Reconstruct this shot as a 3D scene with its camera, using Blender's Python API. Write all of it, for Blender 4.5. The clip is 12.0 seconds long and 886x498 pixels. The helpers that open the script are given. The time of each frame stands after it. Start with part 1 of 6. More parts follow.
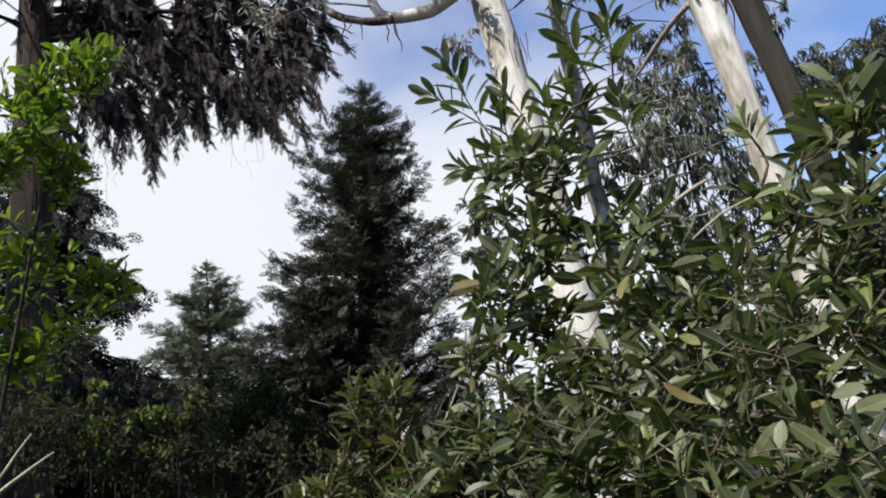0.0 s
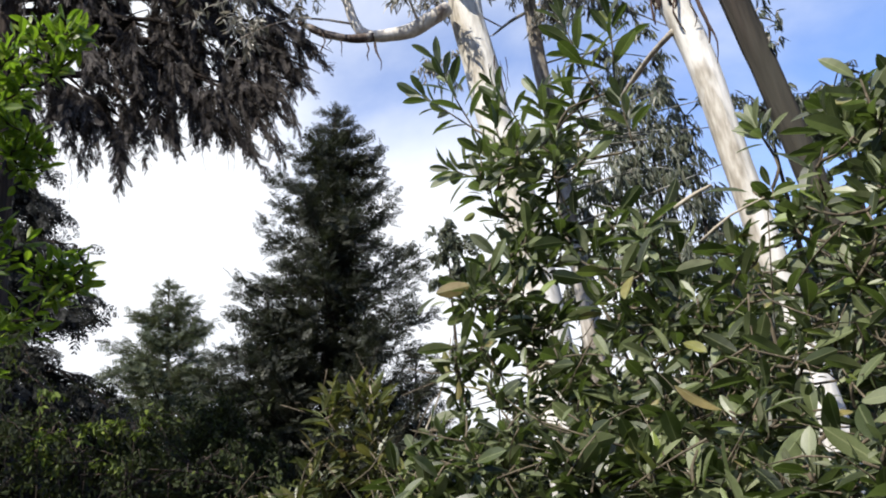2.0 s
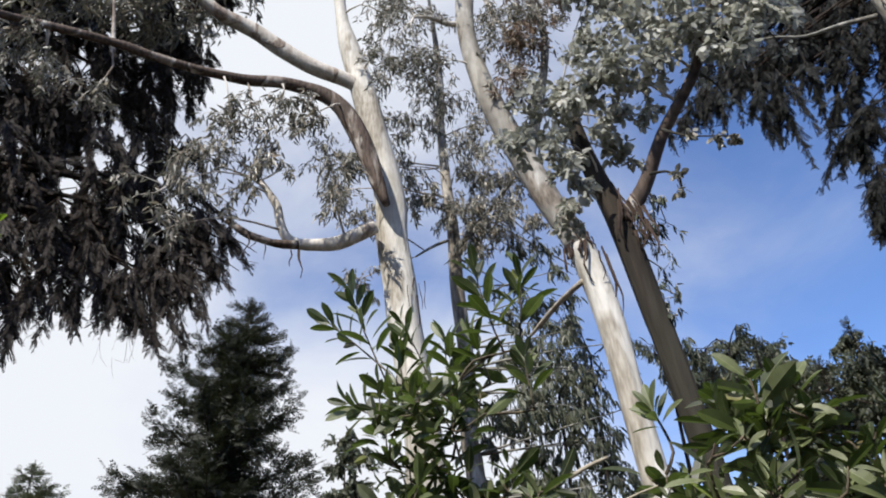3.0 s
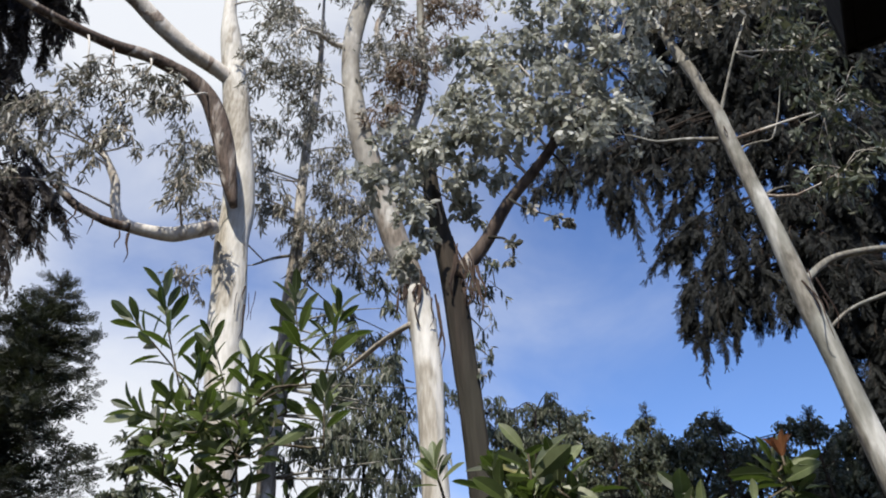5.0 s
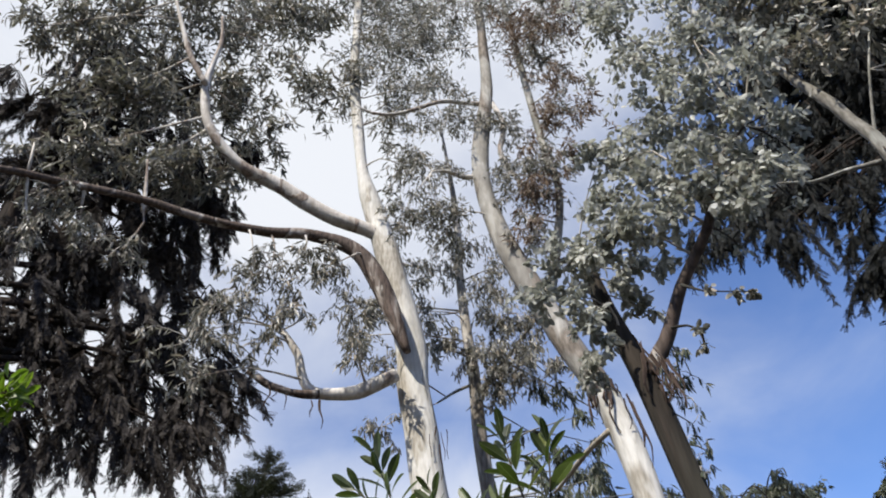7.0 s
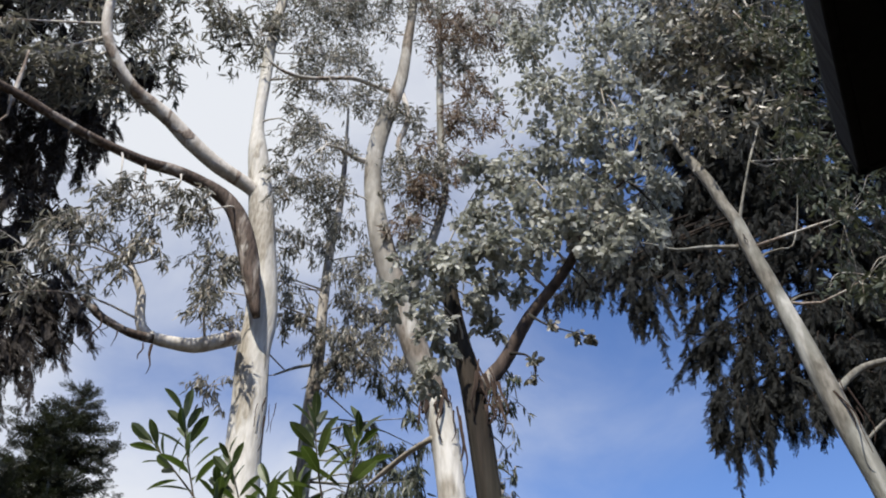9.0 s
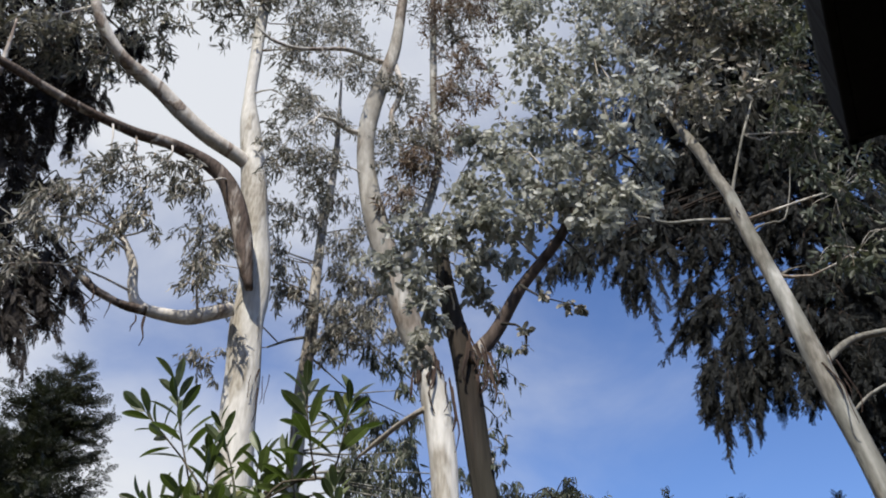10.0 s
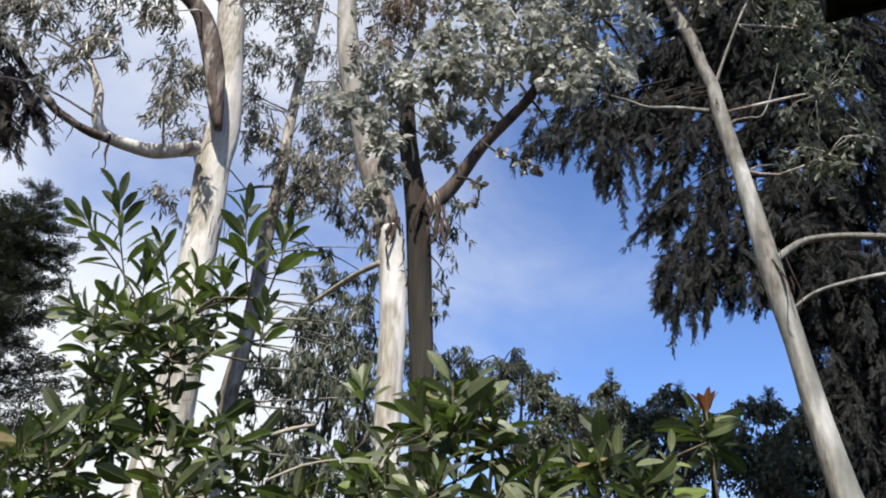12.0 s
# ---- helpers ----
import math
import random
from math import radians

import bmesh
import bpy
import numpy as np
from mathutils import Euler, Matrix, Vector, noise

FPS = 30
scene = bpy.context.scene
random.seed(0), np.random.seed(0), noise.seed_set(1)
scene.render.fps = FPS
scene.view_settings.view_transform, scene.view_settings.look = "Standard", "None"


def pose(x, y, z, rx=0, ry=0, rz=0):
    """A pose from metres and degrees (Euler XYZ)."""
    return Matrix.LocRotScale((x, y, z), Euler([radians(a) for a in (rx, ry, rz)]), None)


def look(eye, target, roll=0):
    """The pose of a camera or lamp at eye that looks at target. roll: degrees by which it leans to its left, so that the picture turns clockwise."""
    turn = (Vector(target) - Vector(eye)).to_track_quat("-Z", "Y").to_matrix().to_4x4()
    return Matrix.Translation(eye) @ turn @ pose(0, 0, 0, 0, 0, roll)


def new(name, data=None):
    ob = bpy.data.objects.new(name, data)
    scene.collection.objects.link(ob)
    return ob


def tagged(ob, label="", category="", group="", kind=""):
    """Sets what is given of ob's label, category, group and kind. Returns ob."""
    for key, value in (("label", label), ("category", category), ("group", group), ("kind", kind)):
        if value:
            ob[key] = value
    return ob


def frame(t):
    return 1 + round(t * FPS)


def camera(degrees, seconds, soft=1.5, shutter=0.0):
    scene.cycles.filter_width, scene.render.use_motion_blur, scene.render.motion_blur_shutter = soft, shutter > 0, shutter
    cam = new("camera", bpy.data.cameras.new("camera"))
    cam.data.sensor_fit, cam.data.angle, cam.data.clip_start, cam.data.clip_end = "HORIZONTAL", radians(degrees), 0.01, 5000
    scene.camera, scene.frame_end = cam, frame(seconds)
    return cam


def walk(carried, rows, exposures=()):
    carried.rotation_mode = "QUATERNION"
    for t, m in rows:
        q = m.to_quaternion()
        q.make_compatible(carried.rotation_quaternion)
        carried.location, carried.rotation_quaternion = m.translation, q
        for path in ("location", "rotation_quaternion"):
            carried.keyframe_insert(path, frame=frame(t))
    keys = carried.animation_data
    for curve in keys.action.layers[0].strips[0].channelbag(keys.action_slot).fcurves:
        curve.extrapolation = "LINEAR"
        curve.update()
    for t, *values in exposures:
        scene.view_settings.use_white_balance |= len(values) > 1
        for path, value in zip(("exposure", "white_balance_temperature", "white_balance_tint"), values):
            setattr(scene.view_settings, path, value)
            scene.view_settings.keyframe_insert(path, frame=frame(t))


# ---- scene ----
cam = camera(59.92, 12.0, soft=1.95)
# seconds, x, y, z, and the turn in degrees
PATH = [
    (0.0, 0.000, -0.000, 1.600, 108.00, 9.00, -0.00),
    (0.5, 0.034, 0.123, 1.552, 106.55, 11.53, 2.91),
    (1.0, -0.000, 0.148, 1.533, 105.97, 8.25, -1.15),
    (1.5, -0.096, 0.127, 1.556, 106.92, 5.50, -5.67),
    (2.0, -0.061, 0.139, 1.569, 109.75, 7.69, -3.10),
    (2.5, -0.025, 0.168, 1.602, 114.18, 5.55, -7.61),
    (3.0, -0.025, 0.131, 1.663, 124.40, 4.58, -11.96),
    (3.5, -0.004, 0.077, 1.700, 130.22, 2.68, -20.72),
    (3.7, 0.013, 0.066, 1.715, 129.85, 2.40, -25.24),
    (5.3, 0.016, 0.103, 1.677, 125.42, 1.14, -28.21),
    (5.5, 0.001, 0.098, 1.690, 127.90, 2.60, -25.83),
    (6.0, -0.040, 0.057, 1.711, 135.39, 5.59, -15.67),
    (6.5, -0.049, 0.055, 1.700, 136.13, 5.36, -9.25),
    (7.0, -0.056, 0.055, 1.691, 134.95, 4.57, -10.17),
    (7.2, -0.055, 0.053, 1.690, 134.48, 4.63, -10.48),
    (8.8, 0.000, 0.061, 1.709, 133.94, 1.06, -25.54),
    (9.0, 0.002, 0.061, 1.708, 133.54, 0.57, -26.67),
    (9.5, 0.006, 0.069, 1.706, 132.07, -0.11, -27.81),
    (10.0, 0.013, 0.066, 1.698, 131.60, 0.78, -27.12),
    (10.5, 0.019, 0.082, 1.708, 131.35, -0.86, -31.92),
    (11.0, -0.001, 0.093, 1.716, 131.89, -2.59, -34.39),
    (11.5, 0.069, 0.079, 1.671, 126.13, -2.93, -31.81),
    (12.0, 0.119, 0.087, 1.644, 122.15, -3.12, -32.28),
]
walk(cam, [(t, pose(x, y, z, rx, ry, rz)) for t, x, y, z, rx, ry, rz in PATH], exposures=[(0.0, 0.40), (0.5, 0.40), (1.0, 0.72), (1.5, 0.80), (2.0, 0.77), (2.5, 0.54), (3.0, 0.37), (7.0, 0.37), (9.0, 0.25), (10.5, 0.17), (11.3, 0.38), (12.0, 0.54)])

# ---- sky and sun ----
SUN_DIR = Vector((-0.45, -0.57, 0.69)).normalized()
world = bpy.data.worlds.new("sky")
scene.world = world
world.use_nodes = True
wn, wl = world.node_tree.nodes, world.node_tree.links
wn.clear()
w_out = wn.new("ShaderNodeOutputWorld")
w_bg = wn.new("ShaderNodeBackground")
w_sky = wn.new("ShaderNodeTexSky")
w_sky.sky_type, w_sky.sun_disc = "NISHITA", False
w_sky.sun_elevation = math.asin(SUN_DIR.z)
w_sky.sun_rotation = math.atan2(SUN_DIR.x, SUN_DIR.y)
w_sky.air_density, w_sky.dust_density, w_sky.ozone_density = 1.0, 0.2, 3.0
w_co = wn.new("ShaderNodeTexCoord")
w_map = wn.new("ShaderNodeMapping")
w_map.inputs["Scale"].default_value = (1.0, 1.0, 1.7)
w_noise = wn.new("ShaderNodeTexNoise")
w_noise.inputs["Scale"].default_value, w_noise.inputs["Detail"].default_value = 3.2, 7.0
w_noise.inputs["Roughness"].default_value, w_noise.inputs["Distortion"].default_value = 0.55, 0.35


def w_math(op, a, c):
    m = wn.new("ShaderNodeMath")
    m.operation = op
    for k, v in enumerate((a, c)):
        if isinstance(v, (int, float)):
            m.inputs[k].default_value = v
        else:
            wl.new(v, m.inputs[k])
    return m.outputs[0]


def bank(toward, full, gone):
    """A bank of cloud round one way of the sky, thinning out between two angles."""
    dot = wn.new("ShaderNodeVectorMath")
    dot.operation = "DOT_PRODUCT"
    dot.inputs[1].default_value = Vector(toward).normalized()
    wl.new(w_co.outputs["Generated"], dot.inputs[0])
    fade = wn.new("ShaderNodeMapRange")
    fade.interpolation_type = "SMOOTHSTEP"
    fade.inputs["From Min"].default_value, fade.inputs["From Max"].default_value = math.cos(radians(gone)), math.cos(radians(full))
    wl.new(dot.outputs["Value"], fade.inputs["Value"])
    return fade.outputs[0]


w_cover = w_math("MAXIMUM", bank((-0.66, 0.70, 0.27), 22, 55), w_math("MULTIPLY", bank((-0.25, 0.35, 0.90), 20, 54), 0.74))
w_cover = w_math("MAXIMUM", w_cover, w_math("MULTIPLY", bank((0.573, 0.624, 0.535), 1, 10), 0.15))
w_cover = w_math("MAXIMUM", w_cover, w_math("MULTIPLY", bank((-0.028, 0.625, 0.780), 3, 13), 1.2))
w_cover = w_math("MAXIMUM", w_cover, w_math("MULTIPLY", bank((0.020, 0.851, 0.524), 2, 12), 0.45))
w_cover = w_math("MAXIMUM", w_cover, w_math("MULTIPLY", bank((0.380, 0.799, 0.466), 5, 20), 0.20))
w_xyz = wn.new("ShaderNodeSeparateXYZ")
wl.new(w_co.outputs["Generated"], w_xyz.inputs[0])
w_haze = wn.new("ShaderNodeMapRange")
w_haze.interpolation_type = "SMOOTHSTEP"
w_haze.inputs["From Min"].default_value, w_haze.inputs["From Max"].default_value = 0.34, 0.08
wl.new(w_xyz.outputs["Z"], w_haze.inputs["Value"])
w_cover = w_math("MAXIMUM", w_cover, w_math("MULTIPLY", bank((0.10, 0.97, 0.15), 11, 29), 0.95))
w_cover = w_math("MAXIMUM", w_cover, w_math("MULTIPLY", w_haze.outputs[0], 0.85))
w_sum = w_math("ADD", w_cover, w_math("MULTIPLY", w_math("SUBTRACT", w_noise.outputs["Fac"], 0.5), 0.9))
w_ramp = wn.new("ShaderNodeMapRange")
w_ramp.interpolation_type = "SMOOTHSTEP"
w_ramp.inputs["From Min"].default_value, w_ramp.inputs["From Max"].default_value = -0.02, 0.95
w_ramp.inputs["To Min"].default_value, w_ramp.inputs["To Max"].default_value = 0.0, 1.0
w_mix = wn.new("ShaderNodeMix")
w_mix.data_type = "RGBA"
w_mix.inputs["B"].default_value = (5.75, 5.95, 6.35, 1)
w_tint = wn.new("ShaderNodeMix")
w_tint.data_type, w_tint.blend_type = "RGBA", "MULTIPLY"
w_tint.inputs["Factor"].default_value, w_tint.inputs["B"].default_value = 1.0, (0.93, 1.05, 1.33, 1)
wl.new(w_co.outputs["Generated"], w_map.inputs["Vector"])
wl.new(w_map.outputs[0], w_noise.inputs["Vector"])
wl.new(w_sum, w_ramp.inputs["Value"])
wl.new(w_ramp.outputs[0], w_mix.inputs["Factor"])
wl.new(w_sky.outputs[0], w_tint.inputs["A"])
wl.new(w_tint.outputs["Result"], w_mix.inputs["A"])
wl.new(w_mix.outputs["Result"], w_bg.inputs["Color"])
w_bg.inputs["Strength"].default_value = 0.118
wl.new(w_bg.outputs[0], w_out.inputs["Surface"])

sun = new("sun", bpy.data.lights.new("sun", "SUN"))
sun.data.energy, sun.data.angle, sun.data.color = 5.0, radians(0.53), (1.0, 0.94, 0.85)
sun.matrix_world = look(SUN_DIR * 60, (0, 0, 0))


# ---- materials ----
def ramp(nodes, stops):
    r = nodes.new("ShaderNodeValToRGB")
    r.color_ramp.elements[0].position, r.color_ramp.elements[0].color = stops[0][0], (*stops[0][1], 1)
    r.color_ramp.elements[1].position, r.color_ramp.elements[1].color = stops[-1][0], (*stops[-1][1], 1)
    for at, colour in stops[1:-1]:
        r.color_ramp.elements.new(at).color = (*colour, 1)
    return r


def start(name):
    m = bpy.data.materials.new(name)
    m.use_nodes = True
    n, l = m.node_tree.nodes, m.node_tree.links
    return m, n, l, n["Principled BSDF"], n["Material Output"]


def bark(name, stops, patch_stops, patch=0.5, stretch=0.22, scale=5.0, rough=0.75, bump=0.4, streak=30.0):
    """Smooth or stringy bark: long patches of two palettes, fine vertical streaks, relief."""
    m, n, l, bsdf, _ = start(name)
    co = n.new("ShaderNodeTexCoord")
    mp = n.new("ShaderNodeMapping")
    mp.inputs["Scale"].default_value = (1, 1, stretch)
    l.new(co.outputs["Object"], mp.inputs["Vector"])
    big = n.new("ShaderNodeTexNoise")
    big.inputs["Scale"].default_value, big.inputs["Detail"].default_value, big.inputs["Distortion"].default_value = scale, 5, 0.6
    fine = n.new("ShaderNodeTexNoise")
    fine.inputs["Scale"].default_value, fine.inputs["Detail"].default_value = streak, 6
    mask = n.new("ShaderNodeTexNoise")
    mask.inputs["Scale"].default_value, mask.inputs["Detail"].default_value, mask.inputs["Distortion"].default_value = scale * 0.45, 4, 0.8
    for tex in (big, fine, mask):
        l.new(mp.outputs[0], tex.inputs["Vector"])
    a, b = ramp(n, stops), ramp(n, patch_stops)
    l.new(big.outputs["Fac"], a.inputs["Fac"])
    l.new(fine.outputs["Fac"], b.inputs["Fac"])
    edge = n.new("ShaderNodeMapRange")
    edge.inputs["From Min"].default_value, edge.inputs["From Max"].default_value = 0.62 - patch * 0.3, 0.68 - patch * 0.3
    l.new(mask.outputs["Fac"], edge.inputs["Value"])
    mix = n.new("ShaderNodeMix")
    mix.data_type = "RGBA"
    l.new(edge.outputs[0], mix.inputs["Factor"])
    l.new(a.outputs[0], mix.inputs["A"])
    l.new(b.outputs[0], mix.inputs["B"])
    dust = n.new("ShaderNodeMix")
    dust.data_type, dust.blend_type = "RGBA", "MULTIPLY"
    dust.inputs["Factor"].default_value = 0.45
    grey = ramp(n, [(0.35, (0.55, 0.53, 0.50)), (0.62, (1.0, 1.0, 1.0))])
    l.new(fine.outputs["Fac"], grey.inputs["Fac"])
    l.new(mix.outputs["Result"], dust.inputs["A"])
    l.new(grey.outputs[0], dust.inputs["B"])
    l.new(dust.outputs["Result"], bsdf.inputs["Base Color"])
    bsdf.inputs["Roughness"].default_value = rough
    bsdf.inputs["Specular IOR Level"].default_value = 0.25
    add = n.new("ShaderNodeMath")
    l.new(fine.outputs["Fac"], add.inputs[0])
    l.new(edge.outputs[0], add.inputs[1])
    bp = n.new("ShaderNodeBump")
    bp.inputs["Strength"].default_value, bp.inputs["Distance"].default_value = bump, 0.02
    l.new(add.outputs[0], bp.inputs["Height"])
    l.new(bp.outputs[0], bsdf.inputs["Normal"])
    return m


def foliage(name, stops, rough=0.4, spec=0.5, through_light=0.3, tint=(0.35, 0.55, 0.08), single=False, vein=0.0):
    """Leaves: each takes its own colour; some light comes through the blade."""
    m, n, l, bsdf, out = start(name)
    r = ramp(n, stops)
    if single:
        info = n.new("ShaderNodeObjectInfo")
        l.new(info.outputs["Random"], r.inputs["Fac"])
    else:
        info = n.new("ShaderNodeNewGeometry")
        l.new(info.outputs["Random Per Island"], r.inputs["Fac"])
    co = n.new("ShaderNodeTexCoord")
    spot = n.new("ShaderNodeTexNoise")
    spot.inputs["Scale"].default_value, spot.inputs["Detail"].default_value = 40.0 if vein else 6.0, 3
    l.new(co.outputs["Object"], spot.inputs["Vector"])
    shade = ramp(n, [(0.3, (0.72, 0.72, 0.68)), (0.7, (1.15, 1.15, 1.1))])
    l.new(spot.outputs["Fac"], shade.inputs["Fac"])
    mul = n.new("ShaderNodeMix")
    mul.data_type, mul.blend_type = "RGBA", "MULTIPLY"
    mul.inputs["Factor"].default_value = 1.0
    l.new(r.outputs[0], mul.inputs["A"])
    l.new(shade.outputs[0], mul.inputs["B"])
    if vein:
        where = n.new("ShaderNodeUVMap")
        where.uv_map = "blade"
        parts = n.new("ShaderNodeSeparateXYZ")
        l.new(where.outputs[0], parts.inputs[0])

        def calc(op, a, c=0.0):
            m2 = n.new("ShaderNodeMath")
            m2.operation = op
            for k, v in enumerate((a, c)):
                if isinstance(v, (int, float)):
                    m2.inputs[k].default_value = v
                else:
                    l.new(v, m2.inputs[k])
            return m2.outputs[0]

        across = calc("ABSOLUTE", calc("SUBTRACT", parts.outputs["Y"], 0.5))
        rib = calc("LESS_THAN", across, 0.035)
        wave = calc("SINE", calc("MULTIPLY", calc("SUBTRACT", parts.outputs["X"], calc("MULTIPLY", across, 0.45)), 75.0))
        lines = calc("MULTIPLY", calc("GREATER_THAN", wave, 0.86), 0.05)
        mask = calc("MAXIMUM", calc("MULTIPLY", rib, 0.35), lines)
        pale = n.new("ShaderNodeMix")
        pale.data_type = "RGBA"
        pale.inputs["B"].default_value = (0.30, 0.33, 0.17, 1)
        l.new(mask, pale.inputs["Factor"])
        l.new(mul.outputs["Result"], pale.inputs["A"])
        blade_colour = pale.outputs["Result"]
        bp = n.new("ShaderNodeBump")
        bp.inputs["Strength"].default_value, bp.inputs["Distance"].default_value = 0.14, 0.002
        l.new(spot.outputs["Fac"], bp.inputs["Height"])
        l.new(bp.outputs[0], bsdf.inputs["Normal"])
    else:
        blade_colour = mul.outputs["Result"]
    l.new(blade_colour, bsdf.inputs["Base Color"])
    bsdf.inputs["Roughness"].default_value = rough
    bsdf.inputs["Specular IOR Level"].default_value = spec
    thin = n.new("ShaderNodeBsdfTranslucent")
    glow = n.new("ShaderNodeMix")
    glow.data_type = "RGBA"
    glow.inputs["Factor"].default_value = 0.55
    glow.inputs["B"].default_value = (*tint, 1)
    l.new(blade_colour, glow.inputs["A"])
    l.new(glow.outputs["Result"], thin.inputs["Color"])
    mixer = n.new("ShaderNodeMixShader")
    mixer.inputs[0].default_value = through_light
    l.new(bsdf.outputs[0], mixer.inputs[1])
    l.new(thin.outputs[0], mixer.inputs[2])
    l.new(mixer.outputs[0], out.inputs["Surface"])
    return m


PALE_BARK = bark("pale_gum_bark", [(0.3, (0.42, 0.40, 0.35)), (0.5, (0.57, 0.55, 0.50)), (0.72, (0.68, 0.66, 0.61))],
                 [(0.3, (0.27, 0.24, 0.19)), (0.7, (0.44, 0.41, 0.35))], patch=0.32)
LIMB_BARK = bark("limb_bark", [(0.3, (0.42, 0.37, 0.31)), (0.5, (0.58, 0.54, 0.48)), (0.75, (0.70, 0.67, 0.62))],
                 [(0.3, (0.20, 0.15, 0.12)), (0.7, (0.38, 0.32, 0.26))], patch=0.35, scale=7)
MOTTLED_BARK = bark("mottled_bark", [(0.3, (0.11, 0.085, 0.068)), (0.5, (0.24, 0.20, 0.17)), (0.68, (0.60, 0.57, 0.52))],
                    [(0.3, (0.05, 0.037, 0.03)), (0.7, (0.13, 0.095, 0.075))], patch=0.75, scale=9)
GREY_BARK = bark("grey_gum_bark", [(0.3, (0.13, 0.128, 0.105)), (0.5, (0.22, 0.218, 0.19)), (0.72, (0.52, 0.51, 0.47))],
                 [(0.3, (0.12, 0.11, 0.09)), (0.7, (0.24, 0.225, 0.19))], patch=0.4, stretch=0.3)
# greyish bark with the shade of the crown above put into its colour
SHADED_GREY_BARK = bark("shaded_grey_bark", [(0.3, (0.20, 0.185, 0.16)), (0.5, (0.31, 0.295, 0.26)), (0.72, (0.55, 0.53, 0.48))], [(0.3, (0.11, 0.09, 0.07)), (0.7, (0.26, 0.225, 0.185))], patch=0.4, stretch=0.3, rough=0.8)
DIM_BARK = bark("dim_gum_bark", [(0.3, (0.17, 0.152, 0.127)), (0.5, (0.32, 0.295, 0.26)), (0.70, (0.56, 0.53, 0.48))], [(0.3, (0.11, 0.095, 0.078)), (0.7, (0.25, 0.22, 0.18))], patch=0.45, scale=7, rough=0.8)
BROWN_BARK = bark("brown_stringy_bark", [(0.3, (0.020, 0.018, 0.014)), (0.5, (0.034, 0.031, 0.023)), (0.7, (0.072, 0.070, 0.056))],
                  [(0.3, (0.016, 0.013, 0.010)), (0.7, (0.042, 0.033, 0.025))], patch=0.55, stretch=0.1, rough=0.9, bump=0.8)
RIBBON_BARK = bark("peeling_bark", [(0.3, (0.03, 0.019, 0.015)), (0.6, (0.06, 0.04, 0.031)), (0.8, (0.12, 0.09, 0.07))],
                   [(0.3, (0.022, 0.014, 0.011)), (0.7, (0.065, 0.046, 0.036))], patch=0.5, stretch=0.1, rough=0.9, bump=0.6)
DARK_BARK = bark("conifer_bark", [(0.3, (0.015, 0.012, 0.010)), (0.6, (0.028, 0.022, 0.018)), (0.8, (0.048, 0.039, 0.032))],
                 [(0.3, (0.02, 0.015, 0.012)), (0.7, (0.06, 0.044, 0.034))], patch=0.6, stretch=0.12, rough=0.95, bump=0.9)
STEM_BARK = bark("shrub_stem_bark", [(0.3, (0.06, 0.05, 0.035)), (0.6, (0.13, 0.11, 0.075)), (0.8, (0.22, 0.19, 0.14))],
                 [(0.3, (0.05, 0.04, 0.03)), (0.7, (0.16, 0.13, 0.09))], patch=0.5, scale=18, streak=90, rough=0.8)
DRY_WOOD = bark("dry_stick", [(0.3, (0.30, 0.26, 0.20)), (0.6, (0.45, 0.41, 0.33)), (0.8, (0.55, 0.51, 0.43))],
                [(0.3, (0.22, 0.18, 0.13)), (0.7, (0.4, 0.35, 0.28))], patch=0.4, scale=14, streak=70)

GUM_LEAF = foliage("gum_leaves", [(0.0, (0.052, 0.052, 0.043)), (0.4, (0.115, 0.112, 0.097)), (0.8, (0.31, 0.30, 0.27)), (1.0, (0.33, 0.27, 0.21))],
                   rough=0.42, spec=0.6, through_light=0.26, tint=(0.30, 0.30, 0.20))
ROUND_LEAF = foliage("round_gum_leaves", [(0.0, (0.09, 0.094, 0.08)), (0.3, (0.24, 0.245, 0.22)), (0.65, (0.46, 0.46, 0.43)), (1.0, (0.62, 0.62, 0.59))],
                     rough=0.5, spec=0.5, through_light=0.38, tint=(0.48, 0.50, 0.40))
DRY_LEAF = foliage("dry_gum_leaves", [(0.0, (0.10, 0.07, 0.05)), (0.6, (0.20, 0.145, 0.11)), (1.0, (0.26, 0.20, 0.15))],
                   rough=0.5, spec=0.4, through_light=0.2, tint=(0.3, 0.18, 0.10))
# dimmer leaf colour for background trees, and for painted shade in tree D's crown
DIM_LEAF = foliage("dim_leaves", [(0.0, (0.04, 0.05, 0.035)), (0.6, (0.08, 0.095, 0.065)), (1.0, (0.12, 0.12, 0.085))],
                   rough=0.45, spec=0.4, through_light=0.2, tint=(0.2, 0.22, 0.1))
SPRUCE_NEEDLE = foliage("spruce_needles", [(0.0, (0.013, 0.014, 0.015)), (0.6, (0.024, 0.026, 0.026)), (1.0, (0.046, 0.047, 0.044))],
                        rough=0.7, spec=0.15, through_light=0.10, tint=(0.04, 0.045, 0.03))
# lighter, browner copy of the spruce needles: lens flare put into the colour
FLARED_NEEDLE = foliage("flare_lifted_spruce_needles", [(0.0, (0.028, 0.024, 0.024)), (0.6, (0.050, 0.044, 0.043)), (1.0, (0.088, 0.078, 0.074))],
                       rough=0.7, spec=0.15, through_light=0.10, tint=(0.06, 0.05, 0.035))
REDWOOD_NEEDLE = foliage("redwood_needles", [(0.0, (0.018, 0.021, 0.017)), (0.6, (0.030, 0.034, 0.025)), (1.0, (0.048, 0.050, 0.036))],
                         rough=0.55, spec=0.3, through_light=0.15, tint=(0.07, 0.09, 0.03))
